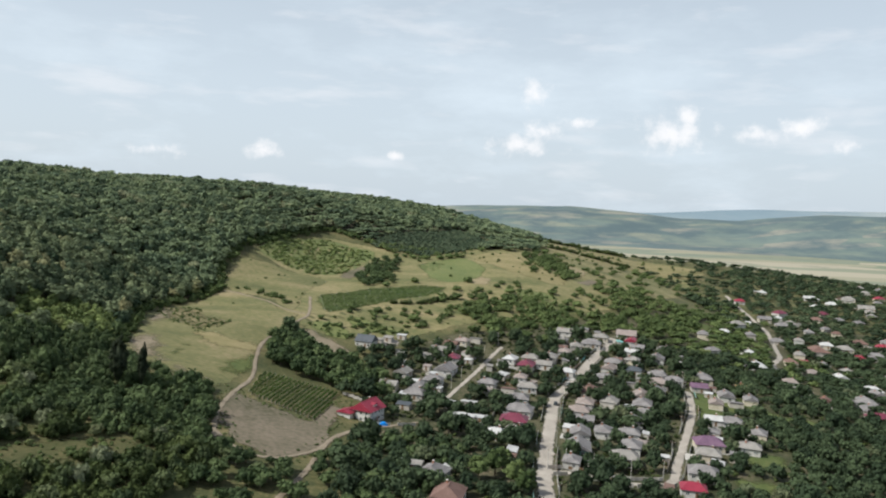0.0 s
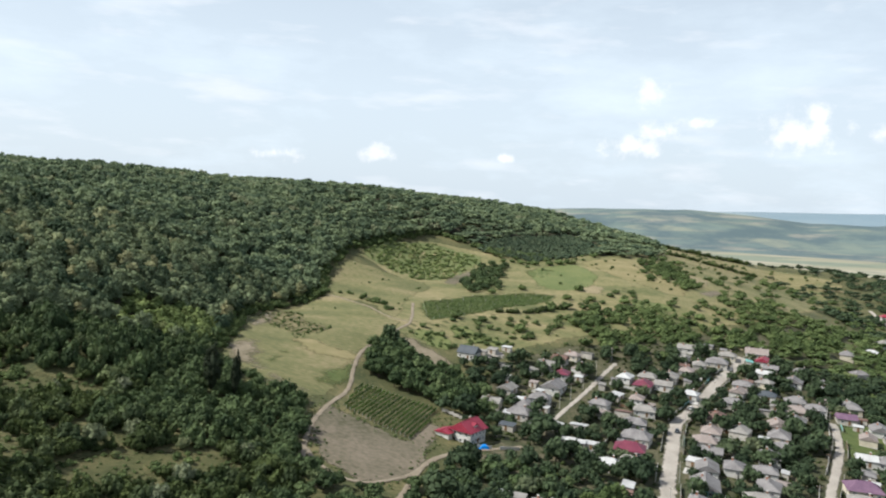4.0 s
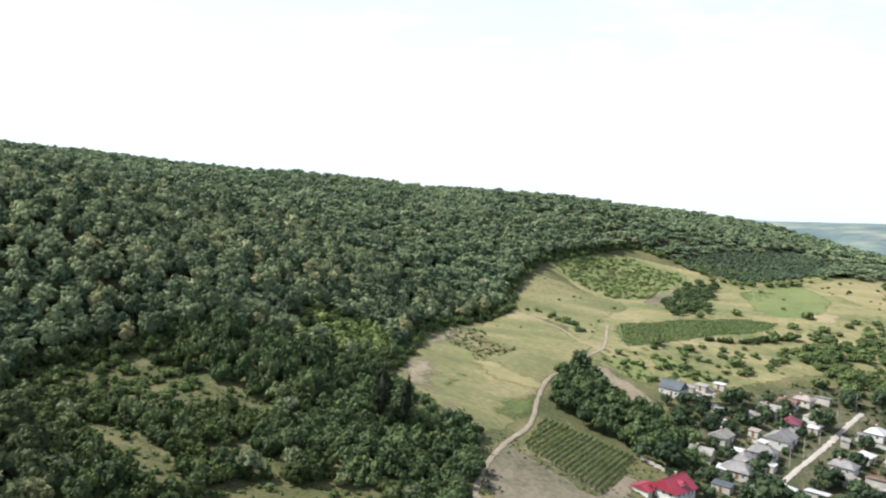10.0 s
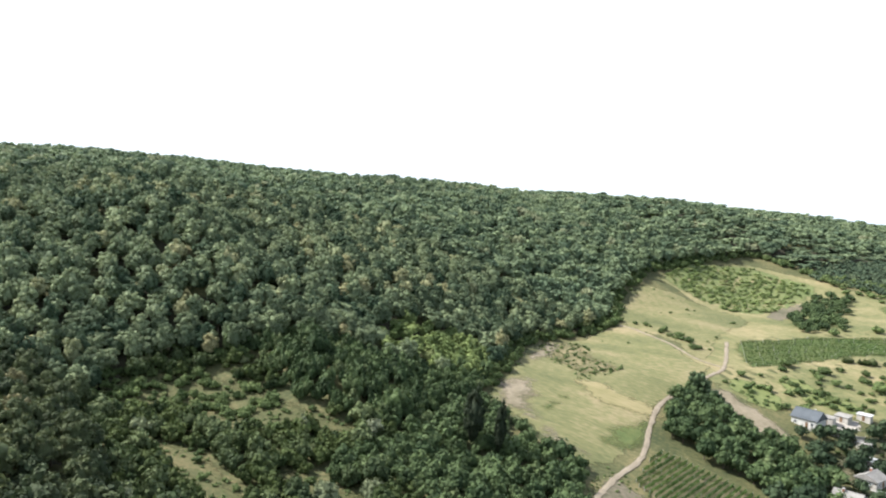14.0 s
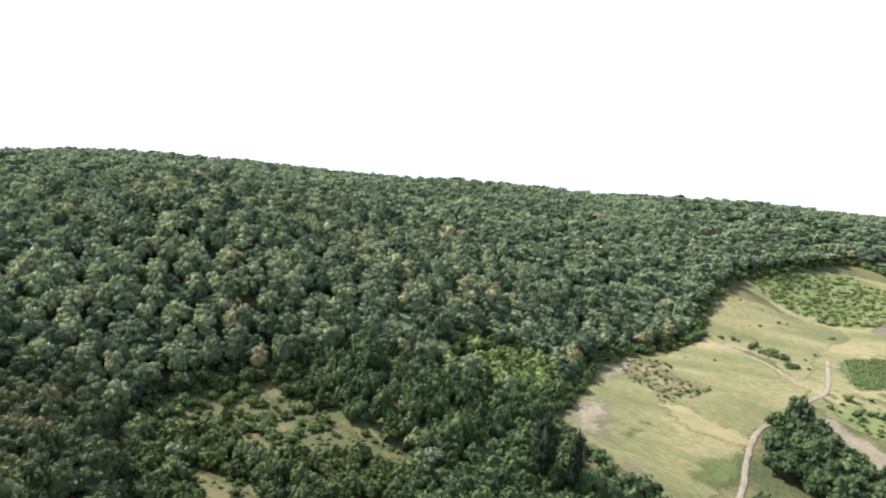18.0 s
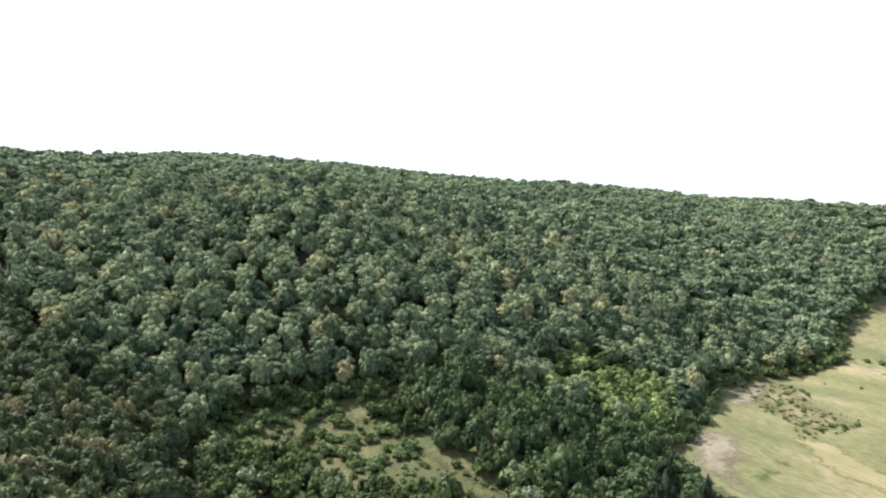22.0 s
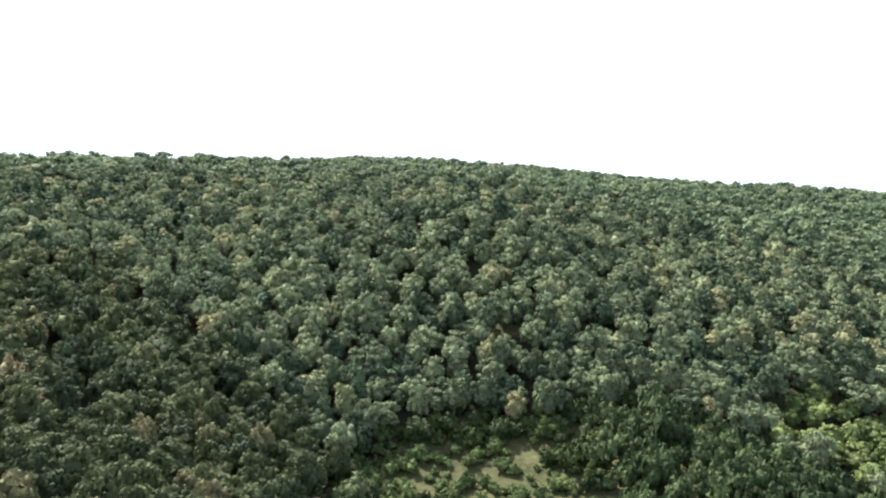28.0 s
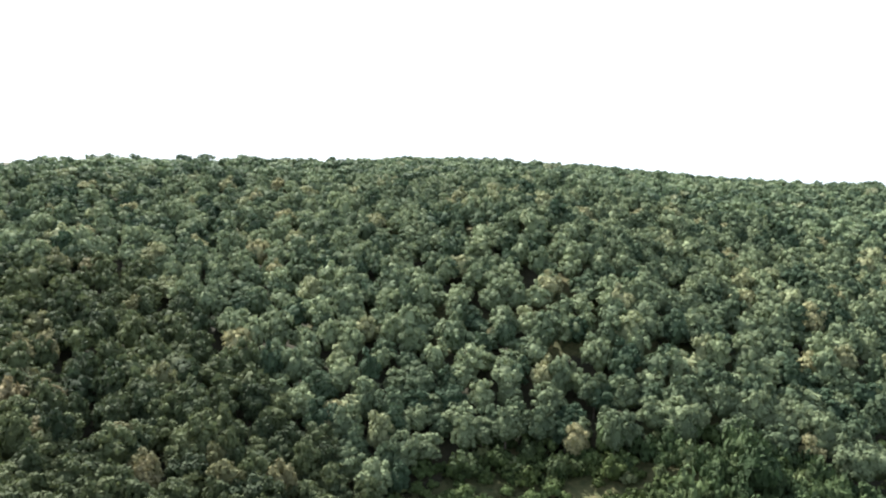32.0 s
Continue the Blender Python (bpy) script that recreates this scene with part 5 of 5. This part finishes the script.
    t = rng.uniform(3.2, 7.2, len(x)) * (1 + 0.35 * (rng.uniform(size=len(x)) < 0.12))
    pick = np.argsort(np.hypot(x - 20, y - 250))
    a, b, c = pick[:260], pick[260:1000], pick[1000:]
    plant("garden_tree", GARDENS, x[a], y[a], t[a], t[a] * rng.uniform(0.95, 1.35, len(a)), "dark green garden tree between village houses", "tree", "garden trees", 56)
    scatter("gardens", MIDDLE, x[b], y[b], t[b], t[b] * 1.15, M["garden"], 57, "dark fruit and walnut trees filling village gardens", "trees")
    sunny = (y[c] > 455) & (x[c] < 250)
    d, c = c[sunny], c[~sunny]
    scatter("gardens", FAR, x[c], y[c], t[c], t[c] * 1.2, M["garden"], 67, "dark trees filling the lower village gardens", "trees")
    scatter("gardens", FAR, x[d], y[d], t[d] * 0.8, t[d] * 1.15, M["hillbush"], 68, "light green orchards above the lower village", "trees")
    # low garden growth between the houses
    x, y = jittered(-36, 200, 205, 470, 3.4, 156)
    ok = inside(VILLAGE, x, y) & free(x, y, 0.3, 3.4) & not_in(x, y, GROVE, *PLOTS) & (rng.uniform(size=len(x)) < 0.62)
    x, y = x[ok], y[ok]
    t = rng.uniform(0.5, 1.9, len(x))
    scatter("garden_shrubs", TUFT, x, y, t, t * 1.5, M["bush"], 157, "low shrubs, vines and vegetable rows in village yards", "shrubs", 0.1)
    # weeds along the rim of the bare field
    x, y = jittered(-85, -34, 225, 312, 1.5, 158)
    rim = line_distance(np.vstack([BAREFIELD, BAREFIELD[:1]]), x, y)
    ok = (rim < 6) & (rng.uniform(size=len(x)) < 0.55 - rim * 0.08) & free(x, y, 0.5, 1.4) & ~inside(VINE_NEAR, x, y)
    x, y = x[ok], y[ok]
    t = rng.uniform(0.25, 0.8, len(x))
    scatter("weeds", TUFT, x, y, t, t * 1.8, M["hillbush"], 159, "weeds and tussocks round the bare field", "weeds", 0.08)
    # trees and thickets about the tracks below the red-roofed house
    x, y = jittered(-110, 40, 160, 280, 5.6, 73)
    ok = free(x, y, 1.5, 1.6) & not_in(x, y, BAREFIELD, BELT, CLEARING_D) & (inside(NEAR_WOOD, x, y) | inside(NEAR_WOOD_B, x, y)) & (rng.uniform(size=len(x)) < 0.9)
    x, y = x[ok], y[ok]
    t = rng.uniform(2.6, 6.0, len(x))
    plant("wayside_tree", GROVES, x, y, t, t * rng.uniform(1.05, 1.5, len(x)), "dark bushy tree beside the dirt tracks", "tree", "wayside trees", 74)
    x, y = jittered(-150, -55, 540, 655, 3.7, 65)
    ok = inside(SCRUB, x, y) & (rng.uniform(size=len(x)) < 0.82)
    x, y = x[ok], y[ok]
    t = rng.uniform(1.0, 2.4, len(x))
    scatter("young_bushes", SHRUB, x, y, t, t * 1.9, M["bright"], 66, "young bushes dotted over an overgrown field", "bushes")
    x, y = jittered(-85, -38, 520, 620, 5.5, 62)
    ok = inside(THICKET, x, y)
    x, y = x[ok], y[ok]
    t = rng.uniform(3, 5.5, len(x))
    scatter("thicket", MIDDLE, x, y, t, t * 1.4, M["grove"], 63, "dark thicket of small trees beside a bare plot", "bushes")
    # hillside right of the meadows and the far village
    x, y = jittered(-60, 280, 430, 960, 7.5, 58)
    band = np.sin(x * 0.045 + y * 0.012) + np.sin(y * 0.03 - x * 0.02)
    ok = free(x, y) & not_in(x, y, *FIELDS, SCRUB, FOREST) & (rng.uniform(size=len(x)) < np.where(y < 560, np.where(x > 15, np.where(band > 0, 0.6, 0.2), np.where(band > 0.2, 0.45, 0.08)), np.where(band > 0.25, np.where(x > 40, 0.35, 0.7), 0.08)))
    x, y = x[ok], y[ok]
    t = rng.uniform(1.6, 5.2, len(x))
    scatter("hillside_scrub", SHRUB, x, y, t, t * 1.8, M["hillbush"], 59, "scrub and small trees over the grassy hillside", "bushes")
    # dense light scrub above the village and beside the shoulder, hedges along strips
    for poly, seed in ((SCRUB_C, 71), (SCRUB_X, 72)):
        p = np.array(poly)
        x, y = jittered(p[:, 0].min(), p[:, 0].max(), p[:, 1].min(), p[:, 1].max(), 3.7, seed)
        ok = inside(poly, x, y) & free(x, y) & not_in(x, y, BARE_B) & (rng.uniform(size=len(x)) < 0.68 + 0.4 * np.sin(x * 0.13 + y * 0.05))
        x, y = x[ok], y[ok]
        t = rng.uniform(1.6, 4.2, len(x)) * (1 + 0.5 * (rng.uniform(size=len(x)) < 0.1))
        scatter("hillside_scrub", SHRUB, x, y, t, t * 1.6, M["hillbush"], seed + 10, "dense light green scrub over the lower hillside", "bushes")
    for line, lo, hi, seed in (([(-32, 467), (-16, 477), (6, 497)], 2.0, 3.4, 91), ([(112, 1000), (150, 985), (190, 985), (240, 990)], 4.0, 6.5, 92), ([(100, 800), (150, 830), (220, 860)], 3.0, 5.0, 93)):
        c = curve_points(line, 2.4)
        x, y = c[:, 0] + rng.normal(0, 1.2, len(c)), c[:, 1] + rng.normal(0, 1.5, len(c))
        t = rng.uniform(lo, hi, len(x))
        scatter("hedge", SHRUB, x, y, t, t * 1.4, M["bush"], seed, "dark hedge of bushes along a strip field", "hedge")
    x, y = jittered(240, 960, 330, 1250, 11.0, 60)
    ok = free(x, y, 1.0, 6.0) & (rng.uniform(size=len(x)) < 0.85) & ((x > 330) | (y > 600)) & (x > np.where(y < 640, 210 + 0.1 * (y - 600), rng.uniform(0.24, 0.42, len(x)) * y)) & (not_in(x, y, SHOULDER) | (rng.uniform(size=len(x)) < 0.08)) & (np.hypot(x, y) < 1235)
    for px, py in OPEN:
        ok &= np.hypot(x - px, y - py) > 8
    x, y = x[ok], y[ok]
    t = rng.uniform(3.2, 6.0, len(x))
    scatter("gardens", DISTANT, x, y, t, t * 2.1, M["garden"], 61, "far village gardens full of dark green trees", "trees")


YOUNG = tree_meshes(MIDDLE, M["young"], M["bark"])
GROVES = tree_meshes(MIDDLE, M["grove"], M["bark"])
GARDENS = tree_meshes(MIDDLE, M["garden"], M["bark"])
WILLOWS = tree_meshes(CLOSE, M["hillbush"], M["bark"])
BUSHES = tree_meshes(SHRUB, M["hillbush"], M["bark"])
plantings()


def poplar(x, y, tall, wide, seed, lean=0.0):
    rng = np.random.default_rng(seed)
    v, f = crown(seed, 34, 900, 0.04, low=0.06, small=0.09, large=0.15, round_up=0.6)
    k = np.clip(v[:, 2], 0, 1)
    width = (0.35 + 0.65 * np.sin(np.pi * np.clip(k * 0.8 + 0.12, 0, 1))) * wide
    v = np.column_stack([v[:, 0] * width, v[:, 1] * width, v[:, 2] * tall])
    e = new("poplar")
    e.matrix_basis = pose(x, y, h1(x, y) - 0.2, 0, lean, 0)
    share("crown", mesh_from("crown", v, f, M["poplar"], np.full(len(v), rng.uniform())), e)
    tv, tf = TRUNK
    share("trunk", mesh_from("trunk", tv * np.array((wide, wide, tall)), tf, M["bark"]), e)
    tagged(e, "tall dark columnar poplar among bushes", "poplar", "pair of poplars")


poplar(-109.3, 264, 20.5, 4.4, 5, 2.0)
poplar(-118, 264, 21.0, 8.0, 6, 2.0)


# ---- vineyards ----
def vine_row(a, b, seed, tall=1.7, thick=1.0):
    """A row of vines on posts between two points of the plan."""
    rng = np.random.default_rng(seed)
    a, b = np.array(a, float), np.array(b, float)
    n = int(np.linalg.norm(b - a) / 0.09 * thick)
    if n < 12:
        return
    s = rng.uniform(0, 1, n * 2)
    p = a + (b - a) * s[:, None] + rng.normal(0, 0.12, (len(s), 2))
    z = height(p[:, 0], p[:, 1]) + 0.15 + rng.uniform(0.1, tall, len(s))
    V, F = [], []
    for i in range(len(s)):
        c = np.array((*p[i], z[i]))
        t = rng.normal(size=3)
        t /= np.linalg.norm(t)
        q = np.cross(t, rng.normal(size=3))
        q /= np.linalg.norm(q)
        r = rng.uniform(0.14, 0.27)
        V += [c + t * r, c + q * r, c - t * r, c - q * r]
        F += [(4 * i, 4 * i + 1, 4 * i + 2), (4 * i, 4 * i + 2, 4 * i + 3)]
    o = np.array((*a, h1(*a)))
    e = new("vine_row")
    e.matrix_basis = Matrix.Translation(o)
    share("leaves", mesh_from("leaves", np.array(V) - o, F, M["vine"], np.full(len(V), rng.uniform(0, 0.9))), e)
    for q in np.arange(0, 1.01, 1 / max(2, round(np.linalg.norm(b - a) / 8))):
        c = a + (b - a) * q
        share("post", POST, e, pose(c[0] - o[0], c[1] - o[1], h1(*c) - o[2]))
    tagged(e, "row of green vines on posts", "vine row", "vineyard rows")


POST = box_mesh("post", -0.05, -0.05, -0.4, 0.05, 0.05, 1.3, M["concrete"], 0.01)


def vineyard(poly, angle, gap, seed, shrink=1.0, tall=1.7, thick=1.0):
    """Parallel rows at an angle, cut to the outline."""
    p = np.array(poly, float)
    c, d = p.mean(0), np.array((math.cos(angle), math.sin(angle)))
    nrm = np.array((-d[1], d[0]))
    o = (p - c) @ nrm
    for k, s in enumerate(np.arange(o.min() + 1, o.max() - 0.5, gap)):
        u = np.arange(-150, 150, 0.5)
        q = c + nrm * s + d * u[:, None]
        hit = u[inside(p, q[:, 0], q[:, 1])]
        if len(hit) > 8:
            vine_row(c + nrm * s + d * (hit[0] + shrink), c + nrm * s + d * (hit[-1] - shrink), seed + k, tall, thick)


vineyard(VINE_NEAR, math.atan2(29, 4), 1.85, 300, shrink=0.3, tall=1.25)
vineyard(VINE_FAR, math.atan2(38, 66), 3.6, 400, tall=0.75, thick=0.6)


# ---- the two large houses above the vineyard ----
def red_house():
    e = new("house")
    x, y, turn = -27.5, 288.5, 62
    e.matrix_basis = pose(x, y, h1(x, y) - 0.2, 0, 0, turn)
    w, d, t, rise = 10.0, 9.0, 4.6, 3.3
    share("wall", box_mesh("wall", -w / 2, -d / 2, -1.5, w / 2, d / 2, t, M["plaster"]), e)
    share("roof", roof_mesh(w, d, rise, 0.7, 0, M["red"]), e, pose(0, 0, t + 0.1), "bright red metal gable roof")
    for s in (-1, 1):
        bm = bmesh.new()
        q = [bm.verts.new((s * (w / 2 - k), yy, zz)) for k in (0.0, 0.2) for yy, zz in ((-d / 2, t), (d / 2, t), (0, t + rise * 0.93))]
        bm.faces.new(q[:3]), bm.faces.new(q[:2:-1])
        part("gable", bm, M["plaster"], e)
    # dormer on the slope that looks down the valley
    dm = share("dormer", box_mesh("dormer", -1.1, -3.4, t + 0.3, 1.1, -0.8, t + 1.9, M["plaster"]), e)
    bm = bmesh.new()
    q = [bm.verts.new(c) for c in ((-1.4, -3.7, t + 1.85), (1.4, -3.7, t + 1.85), (1.4, -0.4, t + 1.85), (-1.4, -0.4, t + 1.85), (0, -3.7, t + 2.6), (0, -0.4, t + 2.6))]
    for f in ((0, 1, 4), (1, 2, 5, 4), (2, 3, 5), (3, 0, 4, 5), (3, 2, 1, 0)):
        bm.faces.new([q[i] for i in f])
    part("roof", bm, M["red"], dm, "small red dormer roof")
    for z in (0.6, 3.0):
        for k in (-3.4, -1.2, 1.2, 3.4):
            put_window(e, k, -d / 2 - 0.02, z, 0)
        for k in (-2.6, 0, 2.6):
            put_window(e, -w / 2 - 0.02, k, z, -90)
    put_window(e, -w / 2 - 0.02, 0, t + 0.5, -90)
    share("door", DOOR, e, pose(0, -d / 2 - 0.03, -0.1))
    c = share("chimney", CHIMNEY, e, pose(2.0, 0.8, t + rise * 0.7))
    share("chimney_cap", POT, c, pose(0, 0, 1.5))
    tagged(e, "two-storey white house with a bright red gable roof and dormer", "house", "village houses")
    a = new("annex")
    a.matrix_basis = pose(-35.5, 286.5, h1(-35.5, 286.5) - 0.2, 0, 0, 62)
    share("wall", box_mesh("wall", -2.6, -3.0, -1.5, 2.6, 3.0, 2.2, M["plaster"]), a)
    share("roof", roof_mesh(5.2, 6.0, 1.0, 0.5, 0, M["red"]), a, pose(0, 0, 2.3), "red metal lean roof")
    share("door", DOOR, a, pose(0, -3.03, 0.0))
    tagged(a, "low white annex with a red roof beside the house", "annex")


def blue_house():
    e = house(-39, 386, -20, 9.5, "b", "plaster", tall=3.4, hip=False, deep=0.85, label="white house with a blue-grey metal gable roof", rise=3.0)
    shed(-33, 392, -20, 5, "l", 0.6)
    shed(-28, 397, -20, 5, "l", 0.8)
    shed(-21, 403, -20, 5, "w", 0.5)
    shed(-20, 379, -25, 4.5, "l", 0.6)
    shed(-19, 367, -25, 5.0, "w", 0.7)
    fence((-35, 380), (-20, 386), 1.3, "stonewall", "pale low yard wall beside the blue-roofed house")
    return e


def tarp_heap(x, y):
    """A heap under a blue tarpaulin, sagging between its corners."""
    bm = bmesh.new()
    bmesh.ops.create_grid(bm, x_segments=10, y_segments=7, size=0.5)
    for v in bm.verts:
        r = max(abs(v.co.x), abs(v.co.y)) * 2
        v.co.z = 1.5 * (1 - r**4) + 0.12 * noise.noise(v.co * 6)
        v.co.x, v.co.y = v.co.x * 3.8, v.co.y * 2.4
    bmesh.ops.solidify(bm, geom=bm.faces[:], thickness=0.05)
    ob = part("tarpaulin", bm, M["tarp"])
    ob.matrix_basis = pose(x, y, h1(x, y) + 0.05, 0, 0, 25)
    tagged(ob, "bright blue tarpaulin over a heap in the yard", "tarpaulin")


def greenhouse(x, y):
    """A low plastic tunnel over a vegetable bed."""
    e = new("greenhouse")
    e.matrix_basis = pose(x, y, h1(x, y) + 0.1, 0, 0, -15)
    bm = bmesh.new()
    rows = []
    for i in range(9):
        a = math.pi * i / 8
        rows.append([bm.verts.new((s * 3.5, math.cos(a) * 1.3, math.sin(a) * 1.5)) for s in (-1, 0, 1)])
    for p, q in zip(rows[:-1], rows[1:]):
        for k in range(2):
            bm.faces.new((p[k], p[k + 1], q[k + 1], q[k]))
    bmesh.ops.solidify(bm, geom=bm.faces[:], thickness=0.04)
    part("cover", bm, M["teal"], e, "teal plastic cover")
    for s in (-3.3, 0, 3.3):
        share("hoop", box_mesh("hoop", s - 0.04, -1.36, -0.3, s + 0.04, 1.36, 0.06, M["frame"], 0.01), e)
    tagged(e, "low teal plastic garden tunnel below the grove", "greenhouse")


# ---- yard fences, poles, cars ----
def fence(a, b, tall, mat, label, step=2.5):
    a, b = np.array(a, float), np.array(b, float)
    n = max(1, round(np.linalg.norm(b - a) / step))
    turn = math.degrees(math.atan2(b[1] - a[1], b[0] - a[0]))
    w = np.linalg.norm(b - a) / n
    e = new("fence")
    e.matrix_basis = pose(a[0], a[1], h1(*a), 0, 0, turn)
    key = ("fence", round(w, 1), tall, mat)
    if key not in made:
        made[key] = (box_mesh("panel", 0.08, -0.04, 0.1, w - 0.08, 0.04, tall, M[mat], 0.02), box_mesh("post", -0.08, -0.08, -0.8, 0.08, 0.08, tall + 0.12, M["concrete"], 0.02))
    for i in range(n + 1):
        q = a + (b - a) * i / n
        z = h1(*q) - h1(*a) + 0.12
        share("post", made[key][1], e, pose(i * w, 0, z))
        if i < n:
            share("panel", made[key][0], e, pose(i * w, 0, z))
    tagged(e, label, "fence", "yard fences")


def street_fences():
    rng = np.random.default_rng(4)
    for line, off, gap in ((ROAD, 4.2, 14.0), (ROAD_SIDE, 3.0, 12.0)):
        c = curve_points(line, gap)
        for k in range(len(c) - 1):
            d = c[k + 1] - c[k]
            nrm = np.array((-d[1], d[0])) / np.linalg.norm(d)
            for s in (-1, 1):
                if rng.uniform() < 0.7:
                    m, lab = (("stonewall", "grey wall-like yard fence along the street"), ("plaster", "whitewashed yard fence along the street"), ("wood", "brown wooden yard fence along the street"), ("teal", "teal painted yard fence along the street"))[rng.choice(4, p=(0.4, 0.25, 0.25, 0.1))]
                    fence(c[k] + d * 0.06 + nrm * s * off, c[k] + d * 0.9 + nrm * s * off, 1.5, m, lab)
    fence((-41, 312), (-31, 308), 1.4, "stonewall", "grey low wall between vineyard and grove")
    fence((-25, 280.5), (-18, 282.5), 1.3, "plaster", "white balustrade fence before the red-roofed house", 1.6)
    fence((-15, 284), (-8, 287), 1.3, "plaster", "white balustrade fence beside the track", 1.6)


def yard_things():
    """Paved yard strips beside houses and fences between plots."""
    rng = np.random.default_rng(12)
    for x, y, w in HOUSES[:118]:
        if w < 7 or x > 230:
            continue
        a = radians(-16 + 90 * rng.integers(4))
        px, py = x + math.cos(a) * (w * 0.45 + 2.2), y + math.sin(a) * (w * 0.45 + 2.2)
        if rng.uniform() < 0.75:
            u, v = rng.uniform(3, 5), rng.uniform(5, 9)
            s = new("yard_paving", box_mesh("yard_paving", -u / 2, -v / 2, -1.0, u / 2, v / 2, 0.1, M["concrete"] if rng.uniform() < 0.6 else M["track"], 0.03))
            s.matrix_basis = pose(px, py, h1(px, py) + 0.2, 0, 0, math.degrees(a))
            tagged(s, "pale paved yard strip beside a house", "paving", kind="structure")
        if rng.uniform() < 0.5:
            b = a + radians(90)
            q = np.array((x + math.cos(a) * (w * 0.5 + 5.0), y + math.sin(a) * (w * 0.5 + 5.0)))
            d = np.array((math.cos(b), math.sin(b))) * rng.uniform(5, 9)
            if min(line_distance(r, np.array([q[0] - d[0], q[0], q[0] + d[0]]), np.array([q[1] - d[1], q[1], q[1] + d[1]])).min() for r in ROADS) > 3.5:
                m, lab = (("stonewall", "grey fence between yards"), ("wood", "brown wooden fence between yards"), ("plaster", "whitewashed fence between yards"))[rng.integers(3)]
                fence(q - d, q + d, 1.35, m, lab)


def pole_meshes():
    bm = bmesh.new()
    bmesh.ops.create_cone(bm, segments=8, radius1=0.11, radius2=0.07, depth=8.6, cap_ends=True, matrix=Matrix.Translation((0, 0, 3.7)))
    p = bpy.data.meshes.new("pole")
    bm.to_mesh(p)
    bm.free()
    p.materials.append(M["concrete"])
    return p, box_mesh("crossarm", -0.8, -0.06, 7.4, 0.8, 0.06, 7.52, M["wood"], 0.02), box_mesh("insulator", -0.05, -0.05, 7.52, 0.05, 0.05, 7.7, M["frame"], 0.01)


def poles():
    pm, cm, im = pole_meshes()
    for line, off, gap in ((ROAD, -3.6, 34.0), (ROAD_SIDE, 2.6, 38.0), (STREET, 2.4, 30.0)):
        c = curve_points(line, gap)
        for k in range(len(c)):
            d = c[min(k + 1, len(c) - 1)] - c[max(k - 1, 0)]
            d = d / np.linalg.norm(d)
            q = c[k] + np.array((-d[1], d[0])) * off
            e = new("utility_pole")
            e.matrix_basis = pose(q[0], q[1], h1(*q), 0, 0, math.degrees(math.atan2(d[1], d[0])) + 90)
            share("pole", pm, e)
            arm = share("crossarm", cm, e)
            for s in (-0.65, 0, 0.65):
                share("insulator", im, arm, pose(s, 0, 0))
            tagged(e, "grey concrete utility pole at the roadside", "pole", "utility poles")


def car(x, y, turn, mat, label):
    e = new("car")
    e.matrix_basis = pose(x, y, h1(x, y) + 0.3, 0, 0, turn)
    bm = bmesh.new()
    add_box(bm, -2.1, -0.85, 0.3, 2.1, 0.85, 0.85)
    bmesh.ops.bevel(bm, geom=bm.edges[:], offset=0.15, segments=2, affect="EDGES")
    part("body", bm, mat, e)
    bm = bmesh.new()
    add_box(bm, -1.5, -0.75, 0.8, 0.9, 0.75, 1.42)
    for v in bm.verts:
        if v.co.z > 1.2:
            v.co.x *= 0.72
            v.co.y *= 0.88
    part("cabin", bm, M["glass"], e, "dark car windows")
    bm = bmesh.new()
    add_box(bm, -1.0, -0.62, 1.4, 0.6, 0.62, 1.47)
    part("roof", bm, mat, e)
    for a in (-1.3, 1.3):
        for b in (-0.8, 0.8):
            bm = bmesh.new()
            bmesh.ops.create_cone(bm, segments=12, radius1=0.32, radius2=0.32, depth=0.2, cap_ends=True, matrix=Matrix.Translation((a, b, 0.32)) @ Matrix.Rotation(radians(90), 4, "X"))
            part("wheel", bm, M["tyre"], e)
    tagged(e, label, "car", "parked cars")


red_house()
blue_house()
tarp_heap(-20.8, 282.2)
greenhouse(-44, 356)
street_fences()
yard_things()
poles()
car(66, 361.5, 60, M["whitetin"], "white car parked at the roadside")
car(55.5, 333, 76, M["bluegrey"], "dark blue-grey car parked at the roadside")
car(86, 274, 15, M["whitetin"], "white car parked in a yard")
